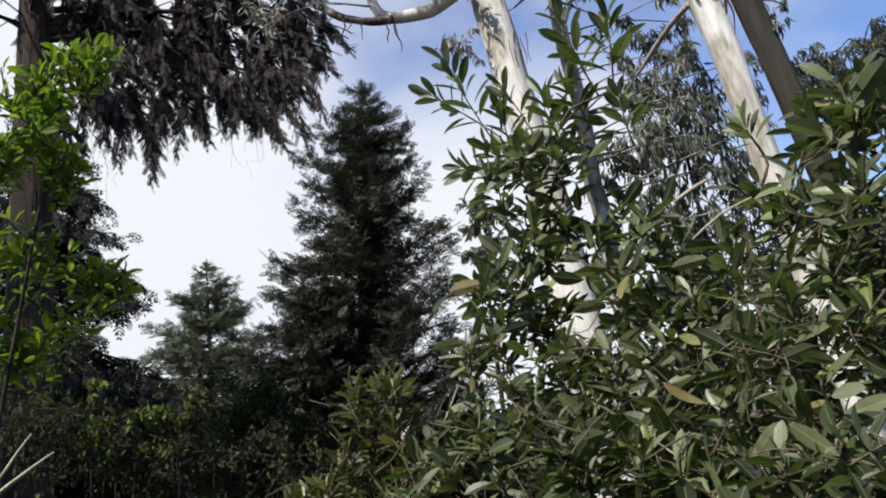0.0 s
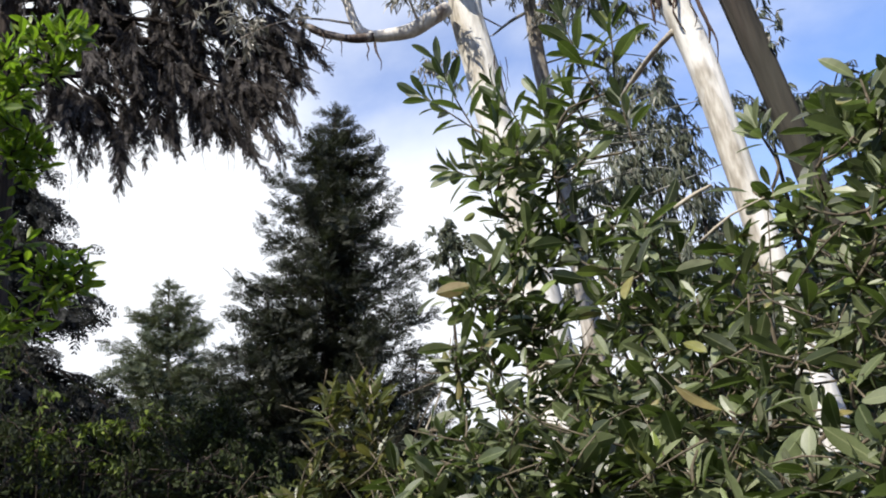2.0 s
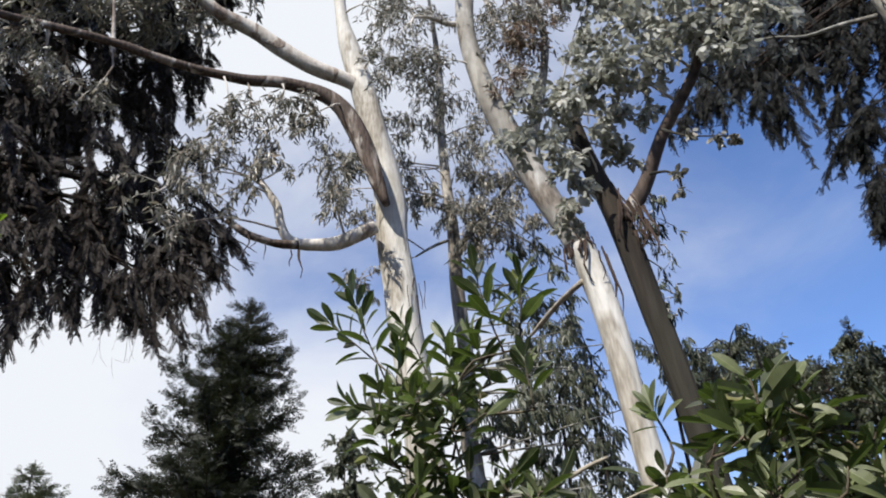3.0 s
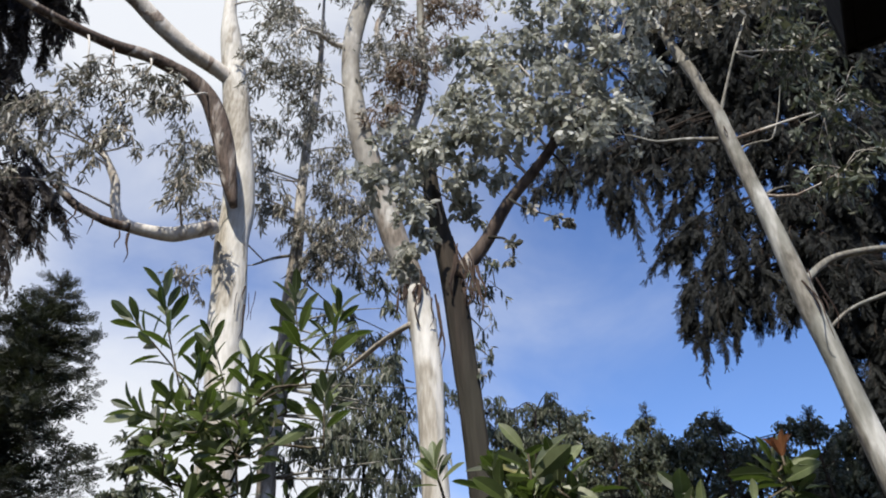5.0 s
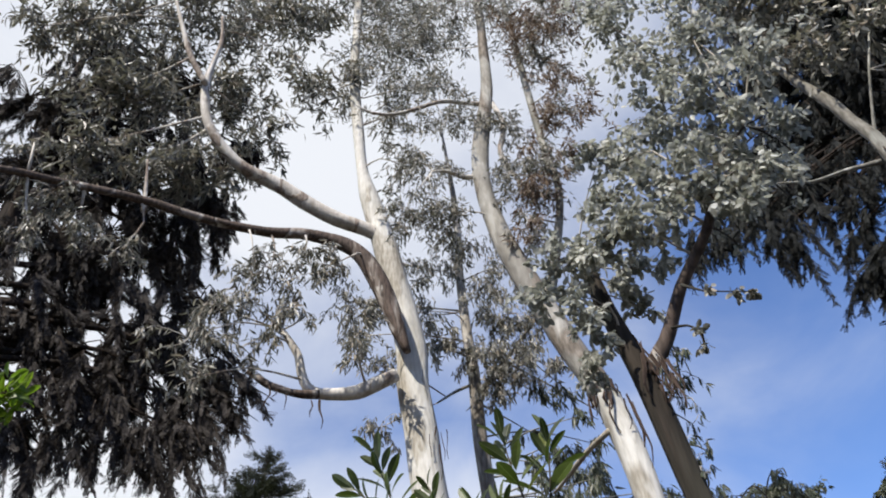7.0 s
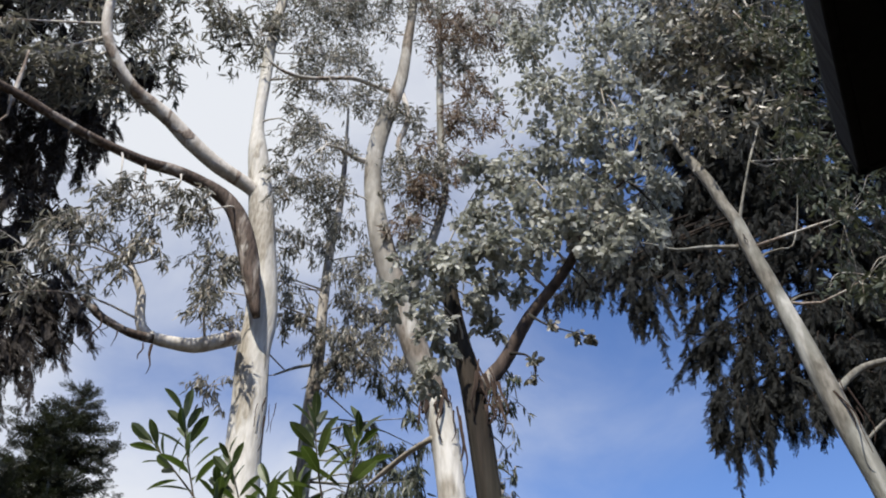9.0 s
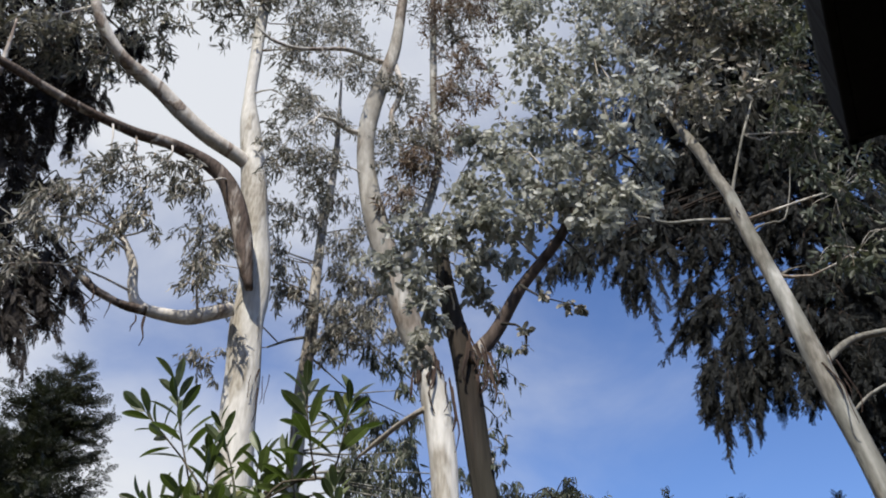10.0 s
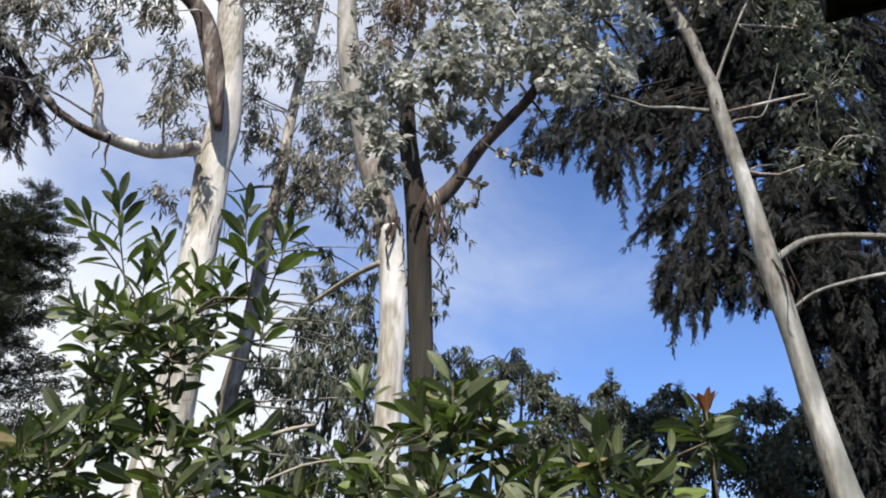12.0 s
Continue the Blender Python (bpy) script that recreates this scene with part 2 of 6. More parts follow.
FIR_NEEDLE = foliage("fir_needles", [(0.0, (0.035, 0.046, 0.03)), (0.6, (0.07, 0.086, 0.052)), (1.0, (0.12, 0.13, 0.08))],
                     rough=0.55, spec=0.3, through_light=0.25, tint=(0.12, 0.14, 0.05))
# leaf green darkened to near black, so the shade is in the colour
SHADED_LEAF = foliage("shaded_leaves", [(0.0, (0.013, 0.016, 0.010)), (0.6, (0.025, 0.031, 0.015)), (0.9, (0.042, 0.054, 0.02)), (1.0, (0.08, 0.10, 0.025))],
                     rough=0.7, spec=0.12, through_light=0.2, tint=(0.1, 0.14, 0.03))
# brighter sapling green: the light on these leaves is put into the colour
LIT_LEAF = foliage("lit_sapling_leaves", [(0.0, (0.035, 0.05, 0.014)), (0.6, (0.095, 0.13, 0.025)), (1.0, (0.21, 0.26, 0.04))],
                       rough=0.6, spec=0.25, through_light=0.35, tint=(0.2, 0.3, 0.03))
SHRUB_STOPS = [(0.0, (0.012, 0.017, 0.008)), (0.40, (0.042, 0.056, 0.023)), (0.62, (0.092, 0.114, 0.048)), (0.82, (0.16, 0.185, 0.095)), (0.93, (0.20, 0.214, 0.15)), (0.97, (0.15, 0.205, 0.045)), (1.0, (0.20, 0.15, 0.07))]
SHRUB_LEAF = foliage("shrub_leaves", SHRUB_STOPS, rough=0.45, spec=0.5, through_light=0.24, tint=(0.20, 0.32, 0.04), vein=1)
SHRUB_LEAF_ONE = foliage("shrub_leaf", SHRUB_STOPS, rough=0.45, spec=0.5, through_light=0.24, tint=(0.20, 0.32, 0.04), single=True, vein=1)
BRIGHT_STOPS = [(0.0, (0.028, 0.052, 0.008)), (0.5, (0.08, 0.125, 0.014)), (1.0, (0.19, 0.235, 0.026))]
BRIGHT_LEAF = foliage("bright_leaves", BRIGHT_STOPS, rough=0.4, spec=0.4, through_light=0.45, tint=(0.28, 0.5, 0.02), vein=1)
OLIVE_LEAF = foliage("olive_leaves", [(0.0, (0.025, 0.034, 0.012)), (0.6, (0.07, 0.085, 0.03)), (0.9, (0.14, 0.135, 0.05)), (1.0, (0.22, 0.15, 0.065))],
                     rough=0.4, spec=0.45, through_light=0.3, tint=(0.25, 0.28, 0.04), vein=1)
STRAW_LEAF = foliage("straw_leaves", [(0.0, (0.09, 0.10, 0.03)), (0.6, (0.19, 0.18, 0.06)), (1.0, (0.30, 0.25, 0.11))], rough=0.45, spec=0.4, through_light=0.35, tint=(0.4, 0.36, 0.08), vein=1)
BUD_RED = foliage("bud_scales", [(0.0, (0.20, 0.075, 0.04)), (1.0, (0.30, 0.14, 0.065))], rough=0.45, through_light=0.3, tint=(0.5, 0.15, 0.05))


def litter(name):
    m, n, l, bsdf, _ = start(name)
    co = n.new("ShaderNodeTexCoord")
    big, small = n.new("ShaderNodeTexNoise"), n.new("ShaderNodeTexVoronoi")
    big.inputs["Scale"].default_value, big.inputs["Detail"].default_value = 0.5, 6
    small.inputs["Scale"].default_value = 26
    for tex in (big, small):
        l.new(co.outputs["Object"], tex.inputs["Vector"])
    r = ramp(n, [(0.3, (0.045, 0.034, 0.022)), (0.55, (0.09, 0.07, 0.045)), (0.75, (0.06, 0.075, 0.03))])
    l.new(big.outputs["Fac"], r.inputs["Fac"])
    mul = n.new("ShaderNodeMix")
    mul.data_type, mul.blend_type = "RGBA", "MULTIPLY"
    mul.inputs["Factor"].default_value = 0.7
    l.new(r.outputs[0], mul.inputs["A"])
    l.new(small.outputs["Color"], mul.inputs["B"])
    l.new(mul.outputs["Result"], bsdf.inputs["Base Color"])
    bsdf.inputs["Roughness"].default_value = 0.95
    bp = n.new("ShaderNodeBump")
    bp.inputs["Strength"].default_value, bp.inputs["Distance"].default_value = 0.8, 0.03
    l.new(small.outputs["Distance"], bp.inputs["Height"])
    l.new(bp.outputs[0], bsdf.inputs["Normal"])
    return m


LITTER = litter("leaf_litter")
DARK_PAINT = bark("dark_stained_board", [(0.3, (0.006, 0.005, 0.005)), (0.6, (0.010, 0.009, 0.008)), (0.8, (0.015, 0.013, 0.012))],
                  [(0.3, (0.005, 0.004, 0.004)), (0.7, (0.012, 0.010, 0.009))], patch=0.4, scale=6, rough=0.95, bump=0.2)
FELT = bark("roof_felt", [(0.3, (0.03, 0.03, 0.03)), (0.6, (0.05, 0.05, 0.05)), (0.8, (0.07, 0.07, 0.068))],
            [(0.3, (0.03, 0.03, 0.028)), (0.7, (0.06, 0.06, 0.055))], patch=0.5, stretch=1, rough=0.95)

# ---- building helpers ----
rng = np.random.default_rng(7)


def thing(name, at, label, category, group=""):
    ob = new(name)
    ob.location = at
    ob.empty_display_size = 0.1
    return tagged(ob, label, category, group)


def put(name, me, material, parent, label="", kind=""):
    """Links a mesh in world coordinates as one part under a thing that is not turned."""
    base = Vector(parent.location)
    if parent.parent:
        base = base + parent.parent.location
    me.transform(Matrix.Translation(-base))
    me.materials.append(material)
    ob = new(name, me)
    ob.parent = parent
    return tagged(ob, label, kind=kind)


def mesh_from(name, verts, faces, smooth=False):
    me = bpy.data.meshes.new(name)
    verts, faces = np.asarray(verts, np.float32), np.asarray(faces, np.int32)
    k = faces.shape[1]
    me.vertices.add(len(verts))
    me.vertices.foreach_set("co", verts.ravel())
    me.loops.add(faces.size)
    me.loops.foreach_set("vertex_index", faces.ravel())
    me.polygons.add(len(faces))
    me.polygons.foreach_set("loop_start", np.arange(0, faces.size, k, dtype=np.int32))
    me.polygons.foreach_set("use_smooth", np.full(len(faces), smooth))
    me.update(calc_edges=True)
    return me


def spline(pts, step):
    """A smooth line through points with radius, in even short steps."""
    p = np.asarray(pts, float)
    if len(p) == 2:
        p = np.array([p[0], (p[0] + p[1]) / 2, p[1]])
    q = np.vstack([2 * p[0] - p[1], p, 2 * p[-1] - p[-2]])
    out = []
    for i in range(1, len(q) - 2):
        n = max(2, int(np.linalg.norm(q[i + 1, :3] - q[i, :3]) / step))
        for s in np.arange(n) / n:
            a, b, c, d = q[i - 1], q[i], q[i + 1], q[i + 2]
            out.append(0.5 * (2 * b + (c - a) * s + (2 * a - 5 * b + 4 * c - d) * s * s + (3 * b - a - 3 * c + d) * s ** 3))
    out.append(q[-2])
    out = np.array(out)
    out[:, 3] = np.maximum(out[:, 3], 0.0008)
    return out


def tube_arrays(pts, sides=12, step=0.25, lump=0.06, seed=0.0):
    c = spline(pts, step)
    d = np.gradient(c[:, :3], axis=0)
    d /= np.linalg.norm(d, axis=1)[:, None] + 1e-9
    ref = np.array([0.31, 0.17, 0.02])
    if abs(d[0] @ ref) > 0.95 * np.linalg.norm(ref):
        ref = np.array([0.0, 0.2, 1.0])
    u = ref - d * (d @ ref)[:, None]
    u /= np.linalg.norm(u, axis=1)[:, None] + 1e-9
    v = np.cross(d, u)
    a = np.arange(sides) * 2 * np.pi / sides
    ring = u[:, None] * np.cos(a)[None, :, None] + v[:, None] * np.sin(a)[None, :, None]
    k = np.arange(len(c))[:, None]
    r = c[:, 3][:, None] * (1 + lump * np.sin(2 * a[None] + 0.21 * k + seed) + lump * 0.7 * np.sin(3 * a[None] - 0.33 * k + seed * 2) + lump * 0.4 * np.sin(0.13 * k + seed * 3))
    verts = (c[:, None, :3] + ring * r[:, :, None]).reshape(-1, 3)
    i, j = np.meshgrid(np.arange(len(c) - 1), np.arange(sides), indexing="ij")
    j2 = (j + 1) % sides
    faces = np.stack([i * sides + j, i * sides + j2, (i + 1) * sides + j2, (i + 1) * sides + j], -1).reshape(-1, 4)
    tip = len(verts)
    verts = np.vstack([verts, c[-1:, :3], c[:1, :3]])
    last, jj = (len(c) - 1) * sides, np.arange(sides)
    cap = np.stack([last + jj, last + (jj + 1) % sides, np.full(sides, tip), np.full(sides, tip)], -1)
    low = np.stack([(jj + 1) % sides, jj, np.full(sides, tip + 1), np.full(sides, tip + 1)], -1)
    return verts, faces, np.vstack([cap, low])[:, :3]


def tubes(name, lines, sides=12, step=0.25, lump=0.06):
    """One mesh of one or more round, tapering stems."""
    vs, fs, n = [], [], 0
    for k, pts in enumerate(lines):
        v, q, t = tube_arrays(pts, sides, step, lump, seed=k * 1.7)
        tri = np.vstack([q[:, [0, 1, 2]], q[:, [0, 2, 3]], t])
        vs.append(v)
        fs.append(tri + n)
        n += len(v)
    return mesh_from(name, np.vstack(vs), np.vstack(fs), smooth=True)


# blades lie along +x, one long; y is across, z is up
LANCE_V = np.array([(0, 0, 0), (0.3, 0.5, 0.03), (0.3, 0, -0.03), (0.3, -0.5, 0.03), (0.65, 0.36, -0.03), (0.65, 0, -0.08), (0.65, -0.36, -0.03), (1, 0, -0.18)])
LANCE_F = np.array([(0, 2, 1), (0, 3, 2), (1, 2, 5), (1, 5, 4), (2, 3, 6), (2, 6, 5), (4, 5, 7), (5, 6, 7)])
OVAL_V = np.array([(0, 0, 0), (0.14, 0, 0), (0.32, 0.42, 0.02), (0.32, -0.42, 0.02), (0.6, 0.5, 0.0), (0.6, -0.5, 0.0), (0.86, 0.3, -0.04), (0.86, -0.3, -0.04), (1, 0, -0.08), (0.6, 0, -0.05), (0.1, 0.03, 0), ])
OVAL_F = np.array([(0, 1, 10), (1, 3, 9), (1, 9, 2), (3, 5, 9), (2, 9, 4), (5, 7, 9), (4, 9, 6), (7, 8, 9), (9, 8, 6)])


def broad_blade(curl=0.16, fold=0.10):
    """An elliptic leaf with a short stalk, folded along its midrib and curling down."""
    xs = (0.0, 0.10, 0.22, 0.40, 0.60, 0.78, 0.91, 1.0)
    ws = (0.015, 0.02, 0.24, 0.42, 0.50, 0.44, 0.26, 0.0)
    v, f = [], []
    for x, w in zip(xs, ws):
        z = -curl * x * x
        v += [(x, w, z + fold * w), (x, 0, z), (x, -w, z + fold * w)]
    for i in range(len(xs) - 1):
        for s in (0, 1):
            a = 3 * i + s
            f += [(a, a + 1, a + 4), (a, a + 4, a + 3)]
    return np.array(v), np.array(f)


def frames(d, up):
    """Turns each blade so that its length lies along d and its face towards up."""
    d = d / (np.linalg.norm(d, axis=1)[:, None] + 1e-9)
    y = np.cross(up, d)
    y /= np.linalg.norm(y, axis=1)[:, None] + 1e-9
    return d, y, np.cross(d, y)


def blades(name, pos, d, up, length, width, template, veined=False):
    tv, tf = template
    x, y, z = frames(d, up)
    v = pos[:, None] + (tv[None, :, 0, None] * x[:, None] * length[:, None, None] + tv[None, :, 1, None] * y[:, None] * width[:, None, None] + tv[None, :, 2, None] * z[:, None] * length[:, None, None])
    f = tf[None] + (np.arange(len(pos)) * len(tv))[:, None, None]
    me = mesh_from(name, v.reshape(-1, 3), f.reshape(-1, 3))
    if veined:
        vein_map(me, tv, tf, len(pos))
    return me


def vein_map(me, tv, tf, n):
    """Where on its blade each corner lies: along and across, for the veins."""
    layer = me.uv_layers.new(name="blade")
    layer.data.foreach_set("uv", np.tile((tv[tf.ravel()][:, :2] + (0, 0.5)).astype(np.float32), (n, 1)).ravel())


def unit(v):
    return v / (np.linalg.norm(v, axis=-1)[..., None] + 1e-9)


def nearest_on(lines, p):
    best, at = 1e9, None
    for line in lines:
        c = spline(line, 0.3)
        k = int(np.argmin(((c[:, :3] - p) ** 2).sum(1) + 0.0))
        gap = np.linalg.norm(c[k, :3] - p)
        if gap < best:
            best, at = gap, c[k]
    return at


def leaf_clumps(parent, clumps, limbs, material, size=(0.09, 0.155), slim=0.21, density=1.0, hang=1.0, template=(LANCE_V, LANCE_F), twig_material=None, name="crown", label="", per=680, scale=1.0):
    """Clumps of leaves on drooping twigs, carried by fine twigs from the nearest limb."""
    pos, d, twigs = [], [], []
    for x, y, z, r in clumps:
        c = np.array([x, y, z])
        if limbs:
            root = nearest_on(limbs, c)
            mid = (root[:3] + c) / 2 + rng.normal(0, 0.12, 3) * r * 2 + (0, 0, 0.15 * r)
            twigs.append([(*root[:3], min(0.02 * scale, root[3] * 0.6)), (*mid, 0.012 * scale), (*c, 0.006 * scale)])
        n_sprays = max(4, int(15 * density * (r / scale / 0.5) ** 1.3 + 3))
        n_leaf = max(5, int(per * density * (r / scale / 0.5) ** 1.9 / n_sprays))
        for _ in range(n_sprays):
            s = unit(rng.normal(0, 1, 3)) * rng.uniform(0.25, 1.05) ** 0.6 * r * (1.1, 1.1, 0.9)
            tip = c + s
            droop = np.array([s[0] * 0.5, s[1] * 0.5, -0.55 * r]) * rng.uniform(0.4, 0.9)
            end = tip + droop
            twigs.append([(*c, 0.006 * scale), (*(tip + c) / 2 + rng.normal(0, 0.08, 3) * r + (0, 0, 0.1 * r), 0.0045 * scale), (*tip, 0.003 * scale), (*end, 0.0012 * scale)])
            u = rng.uniform(0, 1, n_leaf)
            along = np.where(u[:, None] < 0.5, c + (tip - c) * (0.3 + 1.4 * u[:, None]), tip + droop * (2 * u[:, None] - 1))
            pos.append(along + rng.normal(0, 0.10, (n_leaf, 3)) * r)
            d.append(unit(rng.normal(0, 1, (n_leaf, 3)) * 0.62 + np.array([0, 0, -hang]) + unit(droop) * 0.3))
    pos, d = np.vstack(pos), np.vstack(d)
    up = unit(rng.normal(0, 1, pos.shape))
    length = rng.uniform(*size, len(pos)) * scale
    put(name, blades(name, pos, d, up, length, length * slim * rng.uniform(0.8, 1.2, len(pos)), template), material, parent, label, "stuff")
    if twigs:
        put("twig_tangle", tubes("twig_tangle", twigs, sides=4, step=0.6 * scale, lump=0), twig_material or LIMB_BARK, parent, "", "stuff")


def spray_template(pairs=13, droop=0.12, spread=0.62, wide=0.075, seed=1):
    """A flat needled branchlet: a thin axis with tapering side shoots."""
    g = np.random.default_rng(seed)
    v, f = [(0, 0.012, 0), (0, -0.012, 0), (1, 0, -droop)], [(0, 1, 2)]
    for i in range(pairs):
        x = 0.06 + 0.9 * i / pairs
        reach = (0.34 * (1 - x) ** 0.7 + 0.07) * g.uniform(0.75, 1.25)
        for s in (-1, 1):
            a = spread * g.uniform(0.75, 1.3)
            base = np.array([x, 0, -droop * x * x])
            tip = base + np.array([math.cos(a) * reach, s * math.sin(a) * reach, -g.uniform(0.05, 0.45) * reach])
            side = np.array([-math.sin(a) * s, math.cos(a), 0]) * wide * g.uniform(0.7, 1.3) * 0.5
            mid = base * 0.45 + tip * 0.55
            k = len(v)
            v += [tuple(base), tuple(mid + side), tuple(tip), tuple(mid - side)]
            f += [(k, k + 1, k + 2), (k, k + 2, k + 3)]
    return np.array(v), np.array(f)


SPRAY = spray_template(pairs=12, droop=0.2, wide=0.06, spread=0.5)
TUFT = spray_template(pairs=6, droop=0.05, spread=0.68, wide=0.085, seed=3)


def conifer(at, height, reach, crown_from, label, needles, lean=(0, 0), whorls=26, per_whorl=7, trunk=0.25, fall=0.25, spray=(0.45, 0.8), dense=1.0, taper=0.8, seed=1, ragged=0.25, puff=0.10):
    """A conifer: straight tapering trunk, boughs in whorls, needled sprays along them."""
    g = np.random.default_rng(seed)
    tree = thing("conifer_tree", at, label, "tree")
    base = np.array(at, float)
    tip = base + (lean[0], lean[1], height)
    put("trunk", tubes("trunk", [[(*base - (0, 0, 0.3), trunk), (*(base * 0.5 + tip * 0.5), trunk * 0.55), (*tip, 0.012)]], sides=10, step=0.8, lump=0.03), DARK_BARK, tree)
    boughs, pos, d, up, size = [], [], [], [], []
    for w in range(whorls):
        for b in range(per_whorl):
            s = crown_from + (0.985 - crown_from) * min(1, (w + g.uniform(0, 1.0)) / whorls)
            root0 = base + (tip - base) * s
            span = reach * (1 - (s - crown_from) / (1 - crown_from)) ** taper
            a = 2 * np.pi * (b + g.uniform(0, 0.9)) / per_whorl + w * 1.3
            ln = max(0.12, span * g.uniform(1 - ragged * 2, 1 + ragged * 0.5))
            root = root0 + (0, 0, g.uniform(-0.2, 0.2))
            out = np.array([math.cos(a), math.sin(a), 0])
            end = root + out * ln + (0, 0, ln * (0.12 - fall * g.uniform(0.5, 1.4) + g.normal(0, 0.16)))
            mid = root + out * ln * 0.5 + (0, 0, ln * 0.12)
            boughs.append([(*root, 0.012 + 0.012 * ln), (*mid, 0.008 + 0.006 * ln), (*end, 0.004)])
            n = max(3, int(dense * 5.0 * ln / np.mean(spray) + 2))
            u = g.uniform(0.12, 1.0, n) ** 0.8
            p = root * ((1 - u) ** 2)[:, None] + 2 * mid * (u * (1 - u))[:, None] + end * (u ** 2)[:, None]
            side = np.cross(out, (0, 0, 1)) * g.choice((-1, 1), n)[:, None]
            dd = out * g.uniform(0.2, 1.0, n)[:, None] + side * g.uniform(0, 0.9, n)[:, None] + np.array([0, 0, -1]) * (fall * g.uniform(0.2, 2.2, n))[:, None]
            pos.append(p + g.normal(0, puff, (n, 3)) * (0.1 + 0.9 * min(1.3, ln)))
            d.append(unit(unit(dd) * 0.75 + g.normal(0, 0.5, (n, 3)) * puff / 0.13))
            up.append(unit(np.array([0, 0, 1.0]) + g.normal(0, 0.8, (n, 3))))
            size.append(g.uniform(*spray, n) * (0.45 + 0.55 * min(1, ln)))
    n = 40
    pos.append(tip - np.outer(g.uniform(0, 0.06, n), tip - base))
    d.append(unit(g.normal(0, 1, (n, 3)) * (1, 1, 0.3) + (0, 0, 0.9)))
    up.append(unit(g.normal(0, 1, (n, 3))))
    size.append(g.uniform(*spray, n) * 0.5)
    size = np.concatenate(size)
    put("bough_mass", tubes("bough_mass", boughs, sides=4, step=0.7, lump=0), DARK_BARK, tree, "", "stuff")
    put("crown", blades("crown", np.vstack(pos), np.vstack(d), np.vstack(up), size, size, TUFT), needles, tree, "", "stuff")
    return tree


def hanging_spruce(at, top, trunk_r, clumps, tails, label, seed, raised=0.25, strands=(), needles=None):
    """An old spruce: boughs that reach out from the trunk, hung with long needled tresses. clumps: lists of bough ends, with how thickly each list hangs."""
    g = np.random.default_rng(seed)
    tree = thing("spruce_tree", at, label, "tree", "weeping spruces")
    base, tip = np.array(at, float), np.array(top, float)
    line = [(*base - (0, 0, 0.3), trunk_r), (*(base * 0.6 + tip * 0.4), trunk_r * 0.75), (*tip, 0.03)]
    put("trunk", tubes("trunk", [line], sides=14, step=0.6, lump=0.05), DARK_BARK, tree)
    pos, d, up, size, shoots = [], [], [], [], []

    def tress(a, e, wide):
        """One hanging branchlet: short needled side shoots close together along a curved axis, shorter towards its tip."""
        bend = (a + e) / 2 + g.normal(0, 0.05, 3) + (0, 0, 0.08)
        shoots.append([(*a, 0.010), (*bend, 0.006), (*e, 0.002)])
        n = max(8, int(np.linalg.norm(e - a) / 0.022))
        u = (np.arange(n) + g.uniform(0, 1, n)) / n
        p = a * ((1 - u) ** 2)[:, None] + 2 * bend * (u * (1 - u))[:, None] + e * (u ** 2)[:, None]
        pos.append(p + g.normal(0, 0.015, (n, 3)))
        d.append(unit(unit(e - a) * 0.75 + np.array([0, 0, -0.45]) + g.normal(0, 0.36, (n, 3))))
        up.append(unit(g.normal(0, 1, (n, 3)) + (0, -1.0, 0)))
        size.append(g.uniform(0.7, 1.2, n) * wide * (1.3 - 0.85 * u ** 1.5))

    for x, y, z, r, thick in [(*c, k) for part_clumps, k in clumps for c in part_clumps]:
        c = np.array([x, y, z + raised])
        s = np.clip((z + 0.5 - base[2]) / (tip[2] - base[2]), 0.08, 0.97)
        root = base + (tip - base) * s
        mid = (root + c) / 2 + (0, 0, 0.3)
        end = c + (c - mid) * 0.3 + (0, 0, -0.1)
        put("bough", tubes("bough", [[(*root, 0.05), (*mid, 0.03), (*c, 0.014), (*end, 0.004)]], sides=6, step=0.4, lump=0.02), DARK_BARK, tree)
        out = unit((c - root) * (1, 1, 0))
        for _ in range(max(1, int(round(thick * (r / 0.5) ** 1.6)))):
            a = c + g.normal(0, 0.5, 3) * r * (1, 1, 0.8) + (0, 0, 0.2 * r)
            shoots.append([(*c, 0.010), (*((a + c) / 2 + (0, 0, 0.05)), 0.009), (*a, 0.008)])
            tress(a, a + out * g.uniform(0.0, 0.4) + g.normal(0, 0.08, 3) + (0, 0, -g.uniform(0.45, 1.0)), g.uniform(0.20, 0.30))
        for u in g.uniform(0.2, 1.05, max(1, int(thick * 0.9))):
            a = root * (1 - u) ** 2 + 2 * mid * u * (1 - u) + end * u * u + g.normal(0, 0.1, 3)
            tress(a, a + out * g.uniform(0.0, 0.25) + g.normal(0, 0.1, 3) + (0, 0, -g.uniform(0.4, 0.9)), g.uniform(0.18, 0.28))
    # the branchlets that hang clear of the crown's lower edge
    for high, low in tails:
        a, e = np.array(high), np.array(low)
        tress(a - (e - a) * 0.25 + (0, 0, 0.15), e, 0.27)
    for x, y, z in strands:
        for _ in range(6):
            a = np.array([x, y, z]) + g.normal(0, 0.12, 3) + (0, 0, 0.25)
            e = a + g.normal(0, 0.08, 3) + (0, 0, -g.uniform(0.3, 0.8))
            shoots.append([(*a, 0.003), (*((a + e) / 2 + g.normal(0, 0.07, 3)), 0.002), (*(e * 0.7 + a * 0.3 + g.normal(0, 0.07, 3)), 0.0015), (*e, 0.001)])
    size = np.concatenate(size)
    put("branchlet_tangle", tubes("branchlet_tangle", shoots, sides=4, step=0.35, lump=0), DARK_BARK, tree, "", "stuff")
